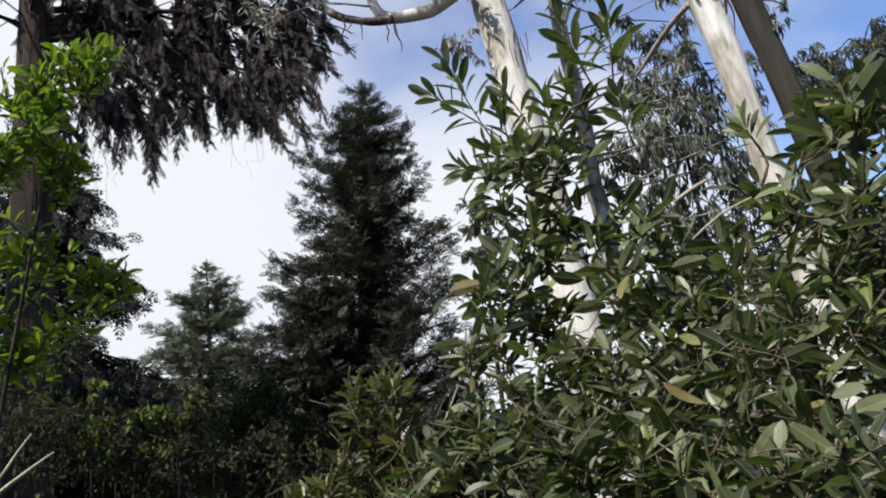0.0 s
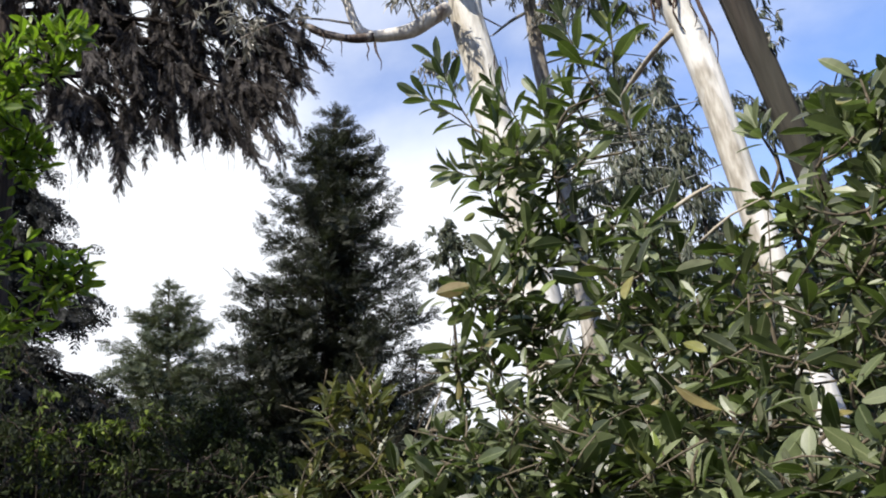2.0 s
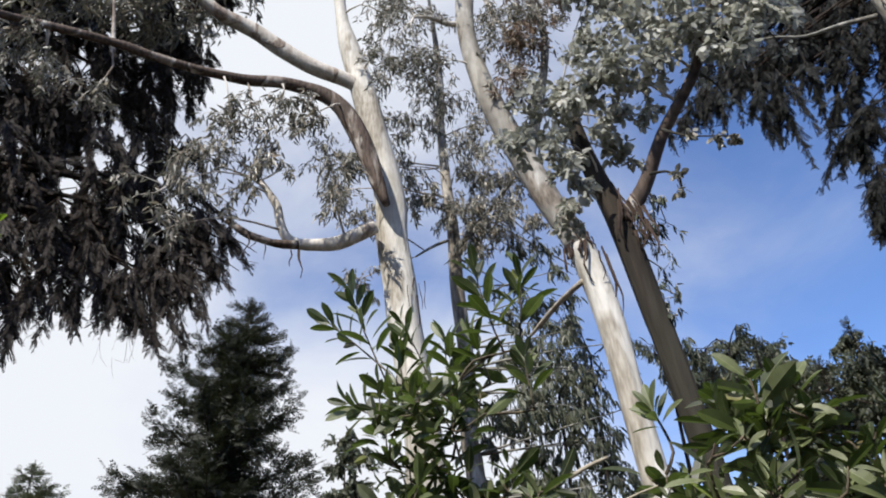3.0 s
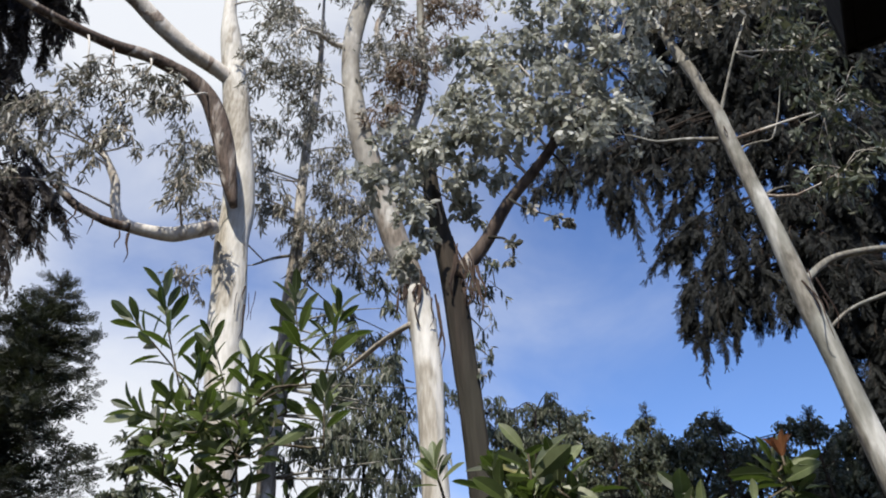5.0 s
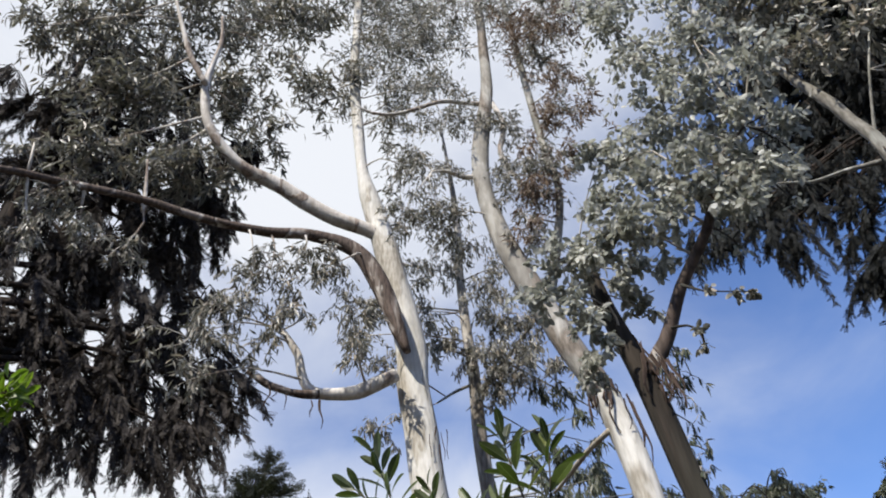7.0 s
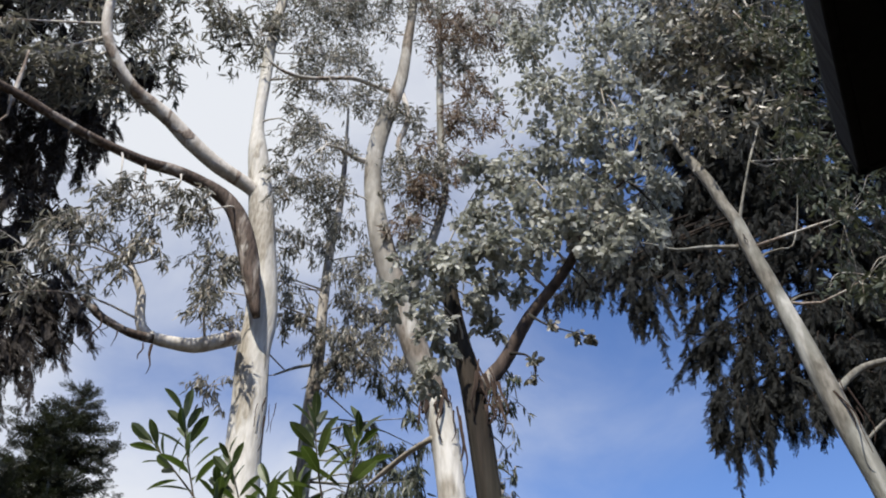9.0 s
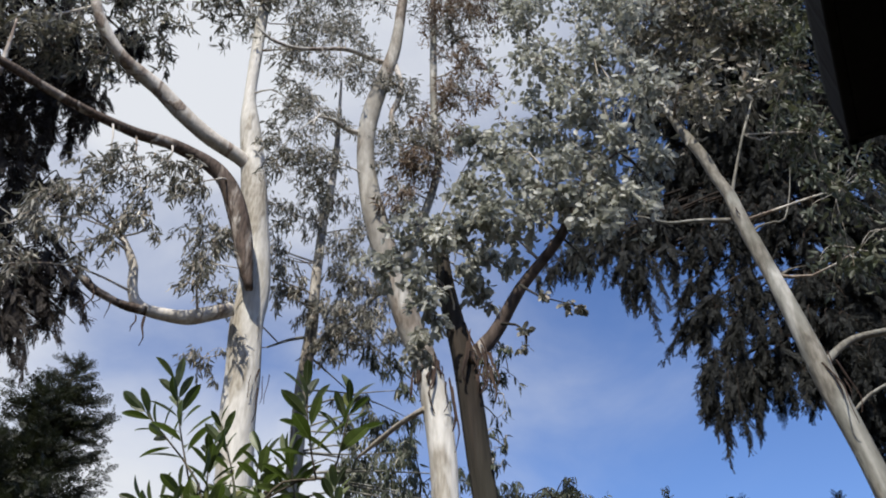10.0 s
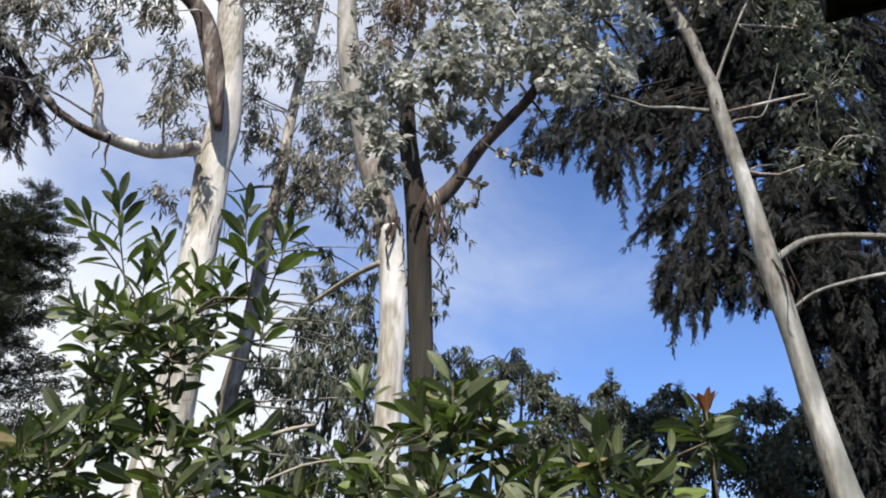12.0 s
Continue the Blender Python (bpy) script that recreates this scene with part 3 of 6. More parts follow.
    put("crown", blades("crown", np.vstack(pos), np.vstack(d), np.vstack(up), size, size * 0.8, SPRAY), needles or SPRUCE_NEEDLE, tree, "tresses of hanging dark needled branchlets", "stuff")
    return tree


# ---- ground ----
def ground():
    n = 90
    t = np.linspace(-1, 1, n)
    s = np.sign(t) * (np.abs(t) * 14 + 1486 * np.abs(t) ** 6)
    x, y = np.meshgrid(s, s, indexing="ij")
    far = np.hypot(x, y)
    z = 0.10 * np.sin(x * 0.7 + 1) * np.cos(y * 0.55) + 0.05 * np.sin(2.1 * x + y) + np.where(far > 40, 0.004 * (far - 40), 0)
    z *= np.clip(far / 3, 0, 1)
    i, j = np.meshgrid(np.arange(n - 1), np.arange(n - 1), indexing="ij")
    a = i * n + j
    me = mesh_from("ground", np.stack([x, y, z], -1).reshape(-1, 3), np.stack([a, a + n, a + n + 1, a + 1], -1).reshape(-1, 4), smooth=True)
    me.materials.append(LITTER)
    tagged(new("ground", me), "brown leaf litter and low weeds on forest ground", "ground", kind="structure")


ground()

# ---- eucalyptus trees ----
A_TRUNK = [(1.559, 7.45, 3.435, 0.237), (1.545, 7.45, 4.586, 0.2), (1.436, 7.47, 5.789, 0.194), (1.412, 7.473, 6.288, 0.193), (1.343, 7.484, 6.966, 0.185), (1.348, 7.482, 7.506, 0.187), (1.211, 7.503, 8.521, 0.177), (1.034, 7.527, 9.587, 0.167), (0.872, 7.545, 10.367, 0.142), (0.774, 7.554, 11.02, 0.087), (0.715, 7.557, 12.11, 0.089), (0.65, 7.559, 13.809, 0.088), (0.725, 7.548, 15.892, 0.082), (0.76, 7.539, 18.187, 0.079), (0.796, 7.526, 22.142, 0.064)]
A_LONG_LIMB = [(1.235, 7.114, 7.179, 0.046), (1.13, 7.091, 7.493, 0.095), (1.024, 7.068, 7.884, 0.114), (0.883, 7.047, 8.279, 0.117), (0.69, 7.03, 8.626, 0.101), (0.402, 7.013, 8.815, 0.088), (-0.031, 6.985, 8.89, 0.073), (-0.451, 6.931, 8.824, 0.066), (-0.998, 6.834, 8.813, 0.058), (-1.46, 6.71, 8.817, 0.054), (-1.965, 6.539, 8.818, 0.051), (-2.799, 6.185, 8.632, 0.043), (-3.267, 5.907, 8.437, 0.038), (-3.753, 5.513, 7.948, 0.017)]
A_LONG_SPUR = [(-1.949, 6.709, 8.797, 0.036), (-1.99, 6.643, 9.205, 0.022), (-2.041, 6.574, 9.61, 0.011)]
A_HIGH_LIMB = [(1.064, 7.523, 9.451, 0.086), (0.829, 7.476, 9.575, 0.103), (0.389, 7.436, 9.723, 0.111), (-0.016, 7.369, 9.907, 0.108), (-0.428, 7.279, 10.136, 0.101), (-0.913, 7.156, 10.302, 0.09), (-1.212, 7.033, 10.537, 0.082), (-1.449, 6.909, 10.854, 0.071), (-1.568, 6.804, 11.236, 0.064), (-1.603, 6.717, 11.686, 0.057), (-1.555, 6.65, 12.137, 0.041), (-1.498, 6.585, 12.624, 0.033), (-1.555, 6.492, 13.243, 0.019)]
A_HIGH_FORK = [(-1.582, 6.594, 11.454, 0.047), (-1.844, 6.47, 11.924, 0.044), (-1.995, 6.37, 12.363, 0.037), (-2.218, 6.238, 13.112, 0.024), (-2.486, 6.075, 14.279, 0.015)]
A_LOW_BOUGH = [(1.113, 7.265, 6.958, 0.073), (0.884, 7.28, 6.832, 0.082), (0.672, 7.286, 6.71, 0.078), (0.445, 7.286, 6.676, 0.071), (0.243, 7.279, 6.671, 0.065), (0.106, 7.266, 6.745, 0.055), (0.034, 7.25, 6.929, 0.049), (-0.005, 7.233, 7.134, 0.046), (-0.104, 7.216, 7.309, 0.04), (-0.213, 7.197, 7.478, 0.027)]
A_LOW_SNAG = [(0.245, 7.196, 6.599, 0.048), (0.078, 7.183, 6.589, 0.048), (-0.064, 7.166, 6.595, 0.041), (-0.183, 7.148, 6.624, 0.044), (-0.301, 7.127, 6.651, 0.045), (-0.421, 7.104, 6.719, 0.038), (-0.55, 7.079, 6.786, 0.016)]
E_TRUNK = [(2.573, 9.257, 4.609, 0.124), (2.543, 9.264, 5.109, 0.122), (2.613, 9.243, 6.144, 0.107), (2.584, 9.249, 7.382, 0.101), (2.615, 9.237, 8.444, 0.09), (2.59, 9.243, 9.414, 0.081), (2.594, 9.239, 10.636, 0.072), (2.652, 9.221, 11.465, 0.065), (2.667, 9.214, 12.357, 0.052), (2.643, 9.22, 13.322, 0.038), (2.601, 9.229, 14.561, 0.023)]
E_LIMB = [(2.631, 9.234, 7.949, 0.058), (2.805, 9.103, 8.27, 0.046), (3.031, 8.951, 8.504, 0.034), (3.369, 8.748, 8.911, 0.026), (3.565, 8.588, 9.146, 0.017)]
E_TWIG = [(2.592, 9.245, 8.288, 0.025), (2.266, 9.073, 8.024, 0.021), (1.93, 8.896, 7.692, 0.012)]
B_TRUNK = [(2.316, 4.431, 3.48, 0.087), (2.289, 4.445, 4.18, 0.099), (2.233, 4.474, 4.68, 0.105), (2.162, 4.508, 4.98, 0.106), (2.066, 4.553, 5.28, 0.107), (1.964, 4.598, 5.68, 0.103), (1.769, 4.677, 6.43, 0.1), (1.685, 4.707, 6.93, 0.095), (1.647, 4.721, 7.43, 0.09), (1.676, 4.711, 7.93, 0.087), (1.76, 4.68, 8.43, 0.08), (1.852, 4.644, 8.93, 0.072), (1.894, 4.628, 9.43, 0.062), (1.911, 4.62, 9.78, 0.06), (1.938, 4.609, 10.18, 0.052), (1.962, 4.599, 10.93, 0.052), (2.005, 4.584, 12.843, 0.031)]
B_STICK = [(2.155, 4.466, 4.504, 0.021), (2.103, 4.749, 4.521, 0.019), (2.05, 5.028, 4.5, 0.02), (1.987, 5.305, 4.467, 0.009)]
B_TWIG = [(1.832, 4.663, 8.745, 0.028), (1.574, 4.684, 8.753, 0.025), (1.316, 4.691, 8.739, 0.022), (0.853, 4.726, 8.492, 0.018), (0.555, 4.7, 8.416, 0.015), (0.383, 4.647, 8.468, 0.009)]
B_SPUR = [(1.621, 4.744, 7.575, 0.028), (1.471, 4.732, 7.52, 0.025), (1.314, 4.718, 7.569, 0.02), (1.139, 4.703, 7.527, 0.011)]
B_SIDE = [(1.863, 4.651, 8.855, 0.028), (1.937, 4.597, 8.376, 0.03), (1.905, 4.585, 8.057, 0.03), (1.842, 4.587, 7.793, 0.028), (1.908, 4.535, 7.389, 0.022), (2.022, 4.459, 6.976, 0.013)]
C_TRUNK = [(1.448, 2.455, 2.763, 0.045), (1.425, 2.468, 3.048, 0.047), (1.403, 2.481, 3.333, 0.05), (1.379, 2.494, 3.561, 0.049), (1.351, 2.509, 3.732, 0.045), (1.325, 2.523, 3.903, 0.042), (1.304, 2.534, 4.103, 0.04), (1.279, 2.547, 4.302, 0.039)]
B_LEADER = [(1.964, 4.598, 5.68, 0.05), (2.268, 4.46, 6.947, 0.034), (2.277, 4.485, 7.626, 0.04), (2.279, 4.513, 8.595, 0.04), (2.297, 4.533, 9.742, 0.035), (2.315, 4.552, 11.264, 0.031), (2.35, 4.562, 13.353, 0.023)]
C_FORK = [(1.389, 2.474, 3.501, 0.04), (1.486, 2.409, 3.633, 0.034), (1.52, 2.344, 3.72, 0.03), (1.557, 2.266, 3.824, 0.027), (1.615, 2.169, 3.924, 0.024), (1.668, 2.071, 4.02, 0.022), (1.688, 1.996, 4.111, 0.02), (1.697, 1.929, 4.198, 0.018), (1.691, 2.016, 4.229, 0.013), (1.749, 1.907, 4.295, 0.009), (1.828, 1.768, 4.364, 0.005)]
C_SPRIG_OUT = [(1.386, 2.02, 3.603, 0.006), (1.417, 1.958, 3.52, 0.004), (1.445, 1.895, 3.461, 0.003), (1.494, 1.814, 3.392, 0.002)]
C_SPRIG_LOW = [(1.396, 2.194, 3.531, 0.007), (1.424, 2.135, 3.498, 0.005), (1.43, 2.091, 3.437, 0.003), (1.414, 2.062, 3.343, 0.002)]
D_TRUNK = [(4.781, 2.854, 2.749, 0.094), (4.758, 2.893, 3.052, 0.087), (4.73, 2.941, 3.532, 0.078), (4.708, 2.978, 4.067, 0.072), (4.678, 3.026, 4.623, 0.083), (4.657, 3.06, 5.137, 0.075), (4.629, 3.102, 5.648, 0.067), (4.59, 3.162, 6.278, 0.067), (4.581, 3.177, 6.614, 0.057), (4.547, 3.226, 6.887, 0.054), (4.526, 3.257, 7.176, 0.055), (4.458, 3.351, 7.651, 0.047), (4.415, 3.408, 8, 0.038), (4.318, 3.533, 8.416, 0.039), (4.239, 3.63, 9.161, 0.036), (4.134, 3.75, 9.888, 0.032), (4.042, 3.851, 10.745, 0.027), (3.955, 3.94, 12.013, 0.019)]
D_FORK = [(4.58, 3.178, 6.567, 0.019), (4.671, 3.076, 6.921, 0.013), (4.774, 2.947, 7.318, 0.011), (4.904, 2.76, 7.785, 0.009), (5.019, 2.584, 8.298, 0.006), (5.11, 2.439, 8.779, 0.002)]
D_SPUR_W = [(4.542, 3.233, 6.334, 0.023), (4.384, 3.449, 6.451, 0.017), (4.235, 3.636, 6.519, 0.013), (4.117, 3.772, 6.652, 0.009), (3.968, 3.931, 6.771, 0.002)]
D_SPUR_E = [(4.605, 3.14, 6.12, 0.014), (4.667, 3.081, 6.184, 0.012), (4.753, 2.982, 6.192, 0.009), (4.814, 2.919, 6.199, 0.007), (4.886, 2.834, 6.442, 0.005), (4.951, 2.758, 6.759, 0.002)]
D_TWIG = [(4.653, 3.067, 5.611, 0.013), (4.79, 3.036, 5.717, 0.009), (4.952, 2.959, 5.767, 0.002)]
D_BOUGH = [(4.688, 3.01, 4.741, 0.028), (4.825, 2.978, 4.876, 0.029), (4.992, 2.887, 4.997, 0.028), (5.207, 2.696, 5.018, 0.027), (5.419, 2.479, 4.978, 0.023), (5.658, 2.149, 4.853, 0.017)]
D_LOW_BOUGH = [(4.773, 3.061, 4.342, 0.012), (4.97, 2.926, 4.538, 0.013), (5.171, 2.767, 4.631, 0.016), (5.377, 2.573, 4.687, 0.015), (5.62, 2.253, 4.697, 0.01)]
A_LEAVES_HIGH = [(-3.664, 6.702, 12.831, 0.734), (-3.031, 7.018, 13.598, 0.825), (-2.297, 7.29, 14.524, 0.87), (-1.37, 7.529, 15.02, 0.893), (-0.342, 7.644, 15.313, 0.847), (-3.001, 7.034, 11.62, 0.678), (-2.256, 7.32, 11.756, 0.734), (-2.383, 7.277, 10.445, 0.542), (-2.947, 7.06, 10.434, 0.508), (-1.103, 7.581, 12.715, 0.734), (-1.275, 7.552, 10.726, 0.429), (-0.732, 7.63, 11.765, 0.418), (-1.773, 7.449, 10.387, 0.508), (-3.993, 6.51, 12.378, 0.384), (-0.119, 7.661, 13.414, 0.655), (-0.735, 7.618, 16.274, 0.836), (-3.061, 6.989, 16.129, 1.073), (-1.704, 7.452, 17.936, 1.175), (-4.113, 6.424, 14.684, 0.983), (0.072, 7.649, 18.758, 1.085)]
A_LEAVES_LOW = [(-3.147, 6.105, 9.02, 0.25), (-2.89, 6.249, 7.89, 0.3), (-2.45, 6.43, 8.059, 0.31), (-2.011, 6.592, 8.109, 0.31), (-0.952, 6.827, 7.508, 0.33), (-0.672, 6.867, 7.737, 0.36), (-0.402, 6.887, 8.147, 0.38), (-0.102, 6.9, 7.657, 0.36), (0.128, 6.899, 8.126, 0.34), (-0.313, 6.89, 7.297, 0.29), (-0.634, 6.87, 6.947, 0.22), (-1.163, 6.798, 6.988, 0.38), (-0.974, 6.829, 6.528, 0.27), (0.677, 6.873, 7.455, 0.29), (0.686, 6.874, 6.975, 0.28), (0.389, 6.89, 8.336, 0.28), (-0.021, 6.898, 8.396, 0.28), (-0.601, 6.867, 8.197, 0.31), (-2.809, 6.278, 8.59, 0.32)]
A_LEAVES_TOP = [(1.248, 7.387, 14.656, 0.82), (0.455, 7.477, 13.267, 0.6), (1.123, 7.413, 12.146, 0.47), (1.515, 7.331, 13.125, 0.6), (1.051, 7.411, 16.436, 0.96), (1.92, 7.236, 15.894, 0.82), (0.333, 7.466, 17.607, 0.9), (1.316, 7.355, 19.485, 1.26), (1.362, 7.366, 10.965, 0.39), (1.179, 7.409, 9.706, 0.24)]
B_LEAVES = [(1.207, 4.742, 9.951, 0.418), (1.373, 4.701, 8.425, 0.36), (1.111, 4.771, 7.706, 0.336), (1.179, 4.756, 7.028, 0.313), (0.871, 4.818, 7.057, 0.238), (1.913, 4.506, 8.169, 0.296), (2.161, 4.391, 10.407, 0.435), (2.374, 4.279, 9.223, 0.325), (2.607, 4.138, 10.069, 0.423), (2.441, 4.241, 8.196, 0.209), (1.94, 4.497, 7.096, 0.319), (2.202, 4.376, 7.234, 0.296), (1.656, 4.603, 10.663, 0.447), (1.856, 4.524, 12.391, 0.684), (2.588, 4.145, 11.809, 0.655), (1.266, 4.733, 6.79, 0.255), (1.83, 4.542, 7.461, 0.244), (2.962, 3.89, 10.12, 0.423), (2.015, 4.464, 6.614, 0.249), (1.293, 4.722, 9.087, 0.319)]
E_LEAVES_A = [(3.203, 8.729, 8.626, 0.38), (3.574, 8.589, 8.985, 0.39), (2.994, 8.806, 9.246, 0.35), (2.922, 8.829, 8.186, 0.33), (2.572, 8.937, 8.547, 0.34), (1.893, 9.102, 9.539, 0.44), (2.272, 9.015, 8.798, 0.34), (2.932, 8.828, 8.566, 0.46), (3.254, 8.708, 9.185, 0.43), (2.854, 8.845, 9.756, 0.49), (3.302, 8.7, 8.145, 0.37), (3.602, 8.572, 8.104, 0.29)]
E_LEAVES_B = [(0.862, 9.259, 9.091, 0.39), (1.231, 9.222, 8.52, 0.34), (1.169, 9.225, 7.48, 0.28), (2.032, 9.074, 8.818, 0.26), (2.095, 9.061, 10.328, 0.46), (2.636, 8.911, 10.777, 0.47), (1.183, 9.219, 9.81, 0.36), (1.515, 9.168, 10.69, 0.47), (2.781, 8.879, 8.017, 0.33), (0.693, 9.267, 9.791, 0.36), (3.296, 8.695, 10.235, 0.46)]
E_LEAVES = E_LEAVES_A + E_LEAVES_B
E_LEAVES_LOW = [(4.136, 10.305, 7.668, 0.37), (3.974, 10.366, 6.928, 0.45), (4.484, 10.158, 6.717, 0.4), (3.903, 10.397, 6.259, 0.52), (3.472, 10.546, 6.01, 0.43), (4.554, 10.12, 6.077, 0.43), (5.887, 9.404, 6.473, 0.31), (6.248, 9.165, 6.501, 0.31), (4.586, 10.107, 7.327, 0.32), (4.283, 10.24, 5.767, 0.51), (5.266, 9.771, 6.805, 0.27)]
E_LEAVES_HANG = [(3.541, 9.03, 7.956, 0.272), (3.473, 9.61, 7.727, 0.219), (3.37, 8.536, 6.876, 0.177), (3.293, 9.135, 6.949, 0.232), (4.074, 9.365, 6.949, 0.289), (3.228, 8.586, 6.331, 0.215), (3.315, 9.138, 6.291, 0.316), (3.852, 9.453, 6.543, 0.284), (3.657, 8.406, 6.148, 0.214), (4.111, 8.819, 6.593, 0.201), (4.258, 9.271, 7.356, 0.215), (3.754, 8.359, 7.204, 0.197), (3.947, 8.905, 7.951, 0.243), (3.818, 9.455, 6.177, 0.374), (3.187, 8.586, 5.594, 0.334), (4.017, 8.884, 5.86, 0.311), (3.301, 9.641, 5.67, 0.321), (3.355, 8.517, 5.313, 0.33), (3.996, 8.905, 5.456, 0.35), (4.399, 9.186, 6.163, 0.233), (4.312, 8.07, 5.976, 0.186), (4.53, 8.657, 7.264, 0.142), (4.8, 8.976, 6.031, 0.185), (4.351, 8.045, 5.13, 0.163), (3.108, 9.189, 4.858, 0.311), (3.504, 9.045, 4.876, 0.311), (3.891, 8.885, 4.961, 0.344), (4.216, 8.736, 4.998, 0.23), (2.797, 9.288, 5.108, 0.264), (3.309, 9.118, 4.418, 0.339), (3.827, 8.913, 4.409, 0.338), (4.271, 8.709, 4.419, 0.29), (2.772, 9.296, 4.52, 0.291)]
GUM_FAR = [(5.183, 8.797, 6.34, 0.141), (5.522, 9.18, 6.305, 0.244), (5.58, 8.574, 6.156, 0.262), (6.02, 8.848, 5.973, 0.29), (5.125, 8.192, 5.609, 0.262), (6.115, 8.214, 5.714, 0.23), (6.382, 8.584, 6.525, 0.157), (5.887, 7.657, 5.801, 0.193)]
C_LEAVES = [(0.999, 2.397, 3.883, 0.122), (1.084, 2.356, 4.02, 0.126), (1.196, 2.301, 4.057, 0.141), (1.307, 2.239, 4.16, 0.141), (1.392, 2.183, 4.1, 0.122), (1.5, 2.11, 4.137, 0.133), (1.333, 2.22, 4.341, 0.118), (1.452, 2.142, 4.526, 0.167), (1.567, 2.058, 4.27, 0.17), (1.637, 2.003, 4.107, 0.133), (1.723, 1.925, 4.258, 0.185), (1.82, 1.829, 4.487, 0.192), (1.642, 1.998, 4.736, 0.204), (1.823, 1.83, 4.147, 0.141), (1.923, 1.715, 4.313, 0.107), (1.737, 1.915, 3.992, 0.089), (1.088, 2.353, 3.731, 0.107), (1.136, 2.332, 3.587, 0.07), (1.367, 2.2, 4.663, 0.115)]
B_LEAVES_DRY = [(2.109, 4.336, 6.903, 0.23), (1.935, 4.42, 6.456, 0.198), (2.245, 4.263, 7.985, 0.256), (2.451, 4.147, 8.554, 0.307), (2.184, 4.291, 9.553, 0.403), (2.575, 4.069, 9.526, 0.403), (2.386, 4.189, 7.37, 0.192), (2.098, 4.341, 7.543, 0.218), (2.013, 4.38, 7.051, 0.186), (2.63, 4.035, 7.958, 0.23)]
C_LEAVES_EDGE = [(1.475, 1.868, 3.44, 0.021), (1.513, 1.837, 3.414, 0.015), (1.411, 1.916, 3.482, 0.019), (1.345, 1.964, 3.263, 0.023), (1.339, 1.967, 3.342, 0.021)]
D_LEAVES = [(4.333, 3.351, 9.14, 0.54), (4.633, 2.903, 8.758, 0.59), (4.531, 3.065, 7.909, 0.42), (4.575, 3.011, 9.639, 0.56), (4.846, 2.523, 9.257, 0.54), (4.527, 3.067, 11.039, 0.71), (4.938, 2.321, 10.126, 0.66), (4.762, 2.687, 7.697, 0.3), (4.845, 2.525, 8.597, 0.38)]
D_LEAVES_SHADED = [(5.115, 2.435, 8.676, 0.52), (5.134, 2.377, 7.936, 0.43), (5.082, 2.499, 7.026, 0.34), (5.081, 2.501, 6.306, 0.37), (5.039, 2.573, 5.667, 0.3), (4.951, 2.758, 7.227, 0.29), (5.216, 2.205, 8.945, 0.47)]
C_LEAVES_BEHIND = [(1.476, 2.653, 4.16, 0.111), (1.565, 2.602, 4.267, 0.115), (1.405, 2.694, 4.054, 0.081), (1.546, 2.613, 4.016, 0.078), (1.672, 2.532, 4.223, 0.085), (1.334, 2.731, 3.787, 0.081), (1.29, 2.754, 3.691, 0.067)]
C_LEAVES_OUT = [(1.539, 1.889, 5.057, 0.196), (1.725, 1.716, 5.012, 0.222), (1.855, 1.567, 5.371, 0.24), (1.492, 1.925, 5.502, 0.215), (1.705, 1.735, 4.613, 0.167), (1.862, 1.559, 4.59, 0.163), (1.701, 1.739, 6.071, 0.326)]
C_LEAVES_FAR = [(2.163, 2.079, 5.381, 0.104), (2.294, 2.032, 5.293, 0.104), (1.972, 2.104, 5.08, 0.114), (2.278, 2.169, 5.255, 0.122), (2.152, 1.873, 4.766, 0.077), (2.101, 2.307, 5.064, 0.118), (2.082, 2.06, 4.751, 0.108), (2.233, 2.015, 4.684, 0.093), (2.053, 2.265, 4.755, 0.111), (2.027, 2.058, 4.507, 0.088), (2.342, 2.096, 4.669, 0.079), (1.925, 2.104, 4.327, 0.079), (2.207, 2.212, 4.502, 0.061), (2.196, 1.928, 4.394, 0.058), (1.924, 2.321, 4.271, 0.052), (1.99, 2.311, 4.156, 0.04), (1.996, 2.096, 4.233, 0.034), (2.283, 2.158, 4.353, 0.03), (1.794, 2.215, 4.221, 0.039), (2.005, 2.402, 4.953, 0.099), (1.858, 2.248, 4.93, 0.096)]
SPRUCE_W_A = [(-2.93, 8.51, 9.18, 0.59), (-1.79, 8.82, 11.41, 0.58), (-3.25, 8.39, 9.5, 0.52), (-4.43, 7.84, 12.19, 0.81), (-4.22, 7.95, 10.68, 0.84), (-3.65, 8.23, 10.98, 0.85), (-3.6, 8.25, 9.22, 0.77), (-2.92, 8.51, 9.57, 0.79), (-2.18, 8.73, 10, 0.58), (-1.9, 8.8, 10.72, 0.51), (-1.93, 8.79, 11.97, 0.6), (-1.19, 8.92, 12.74, 0.42), (-3.25, 8.39, 8.02, 0.73), (-2.66, 8.6, 8.24, 0.73), (-2.05, 8.76, 8.62, 0.62), (-1.46, 8.88, 9.09, 0.38)]
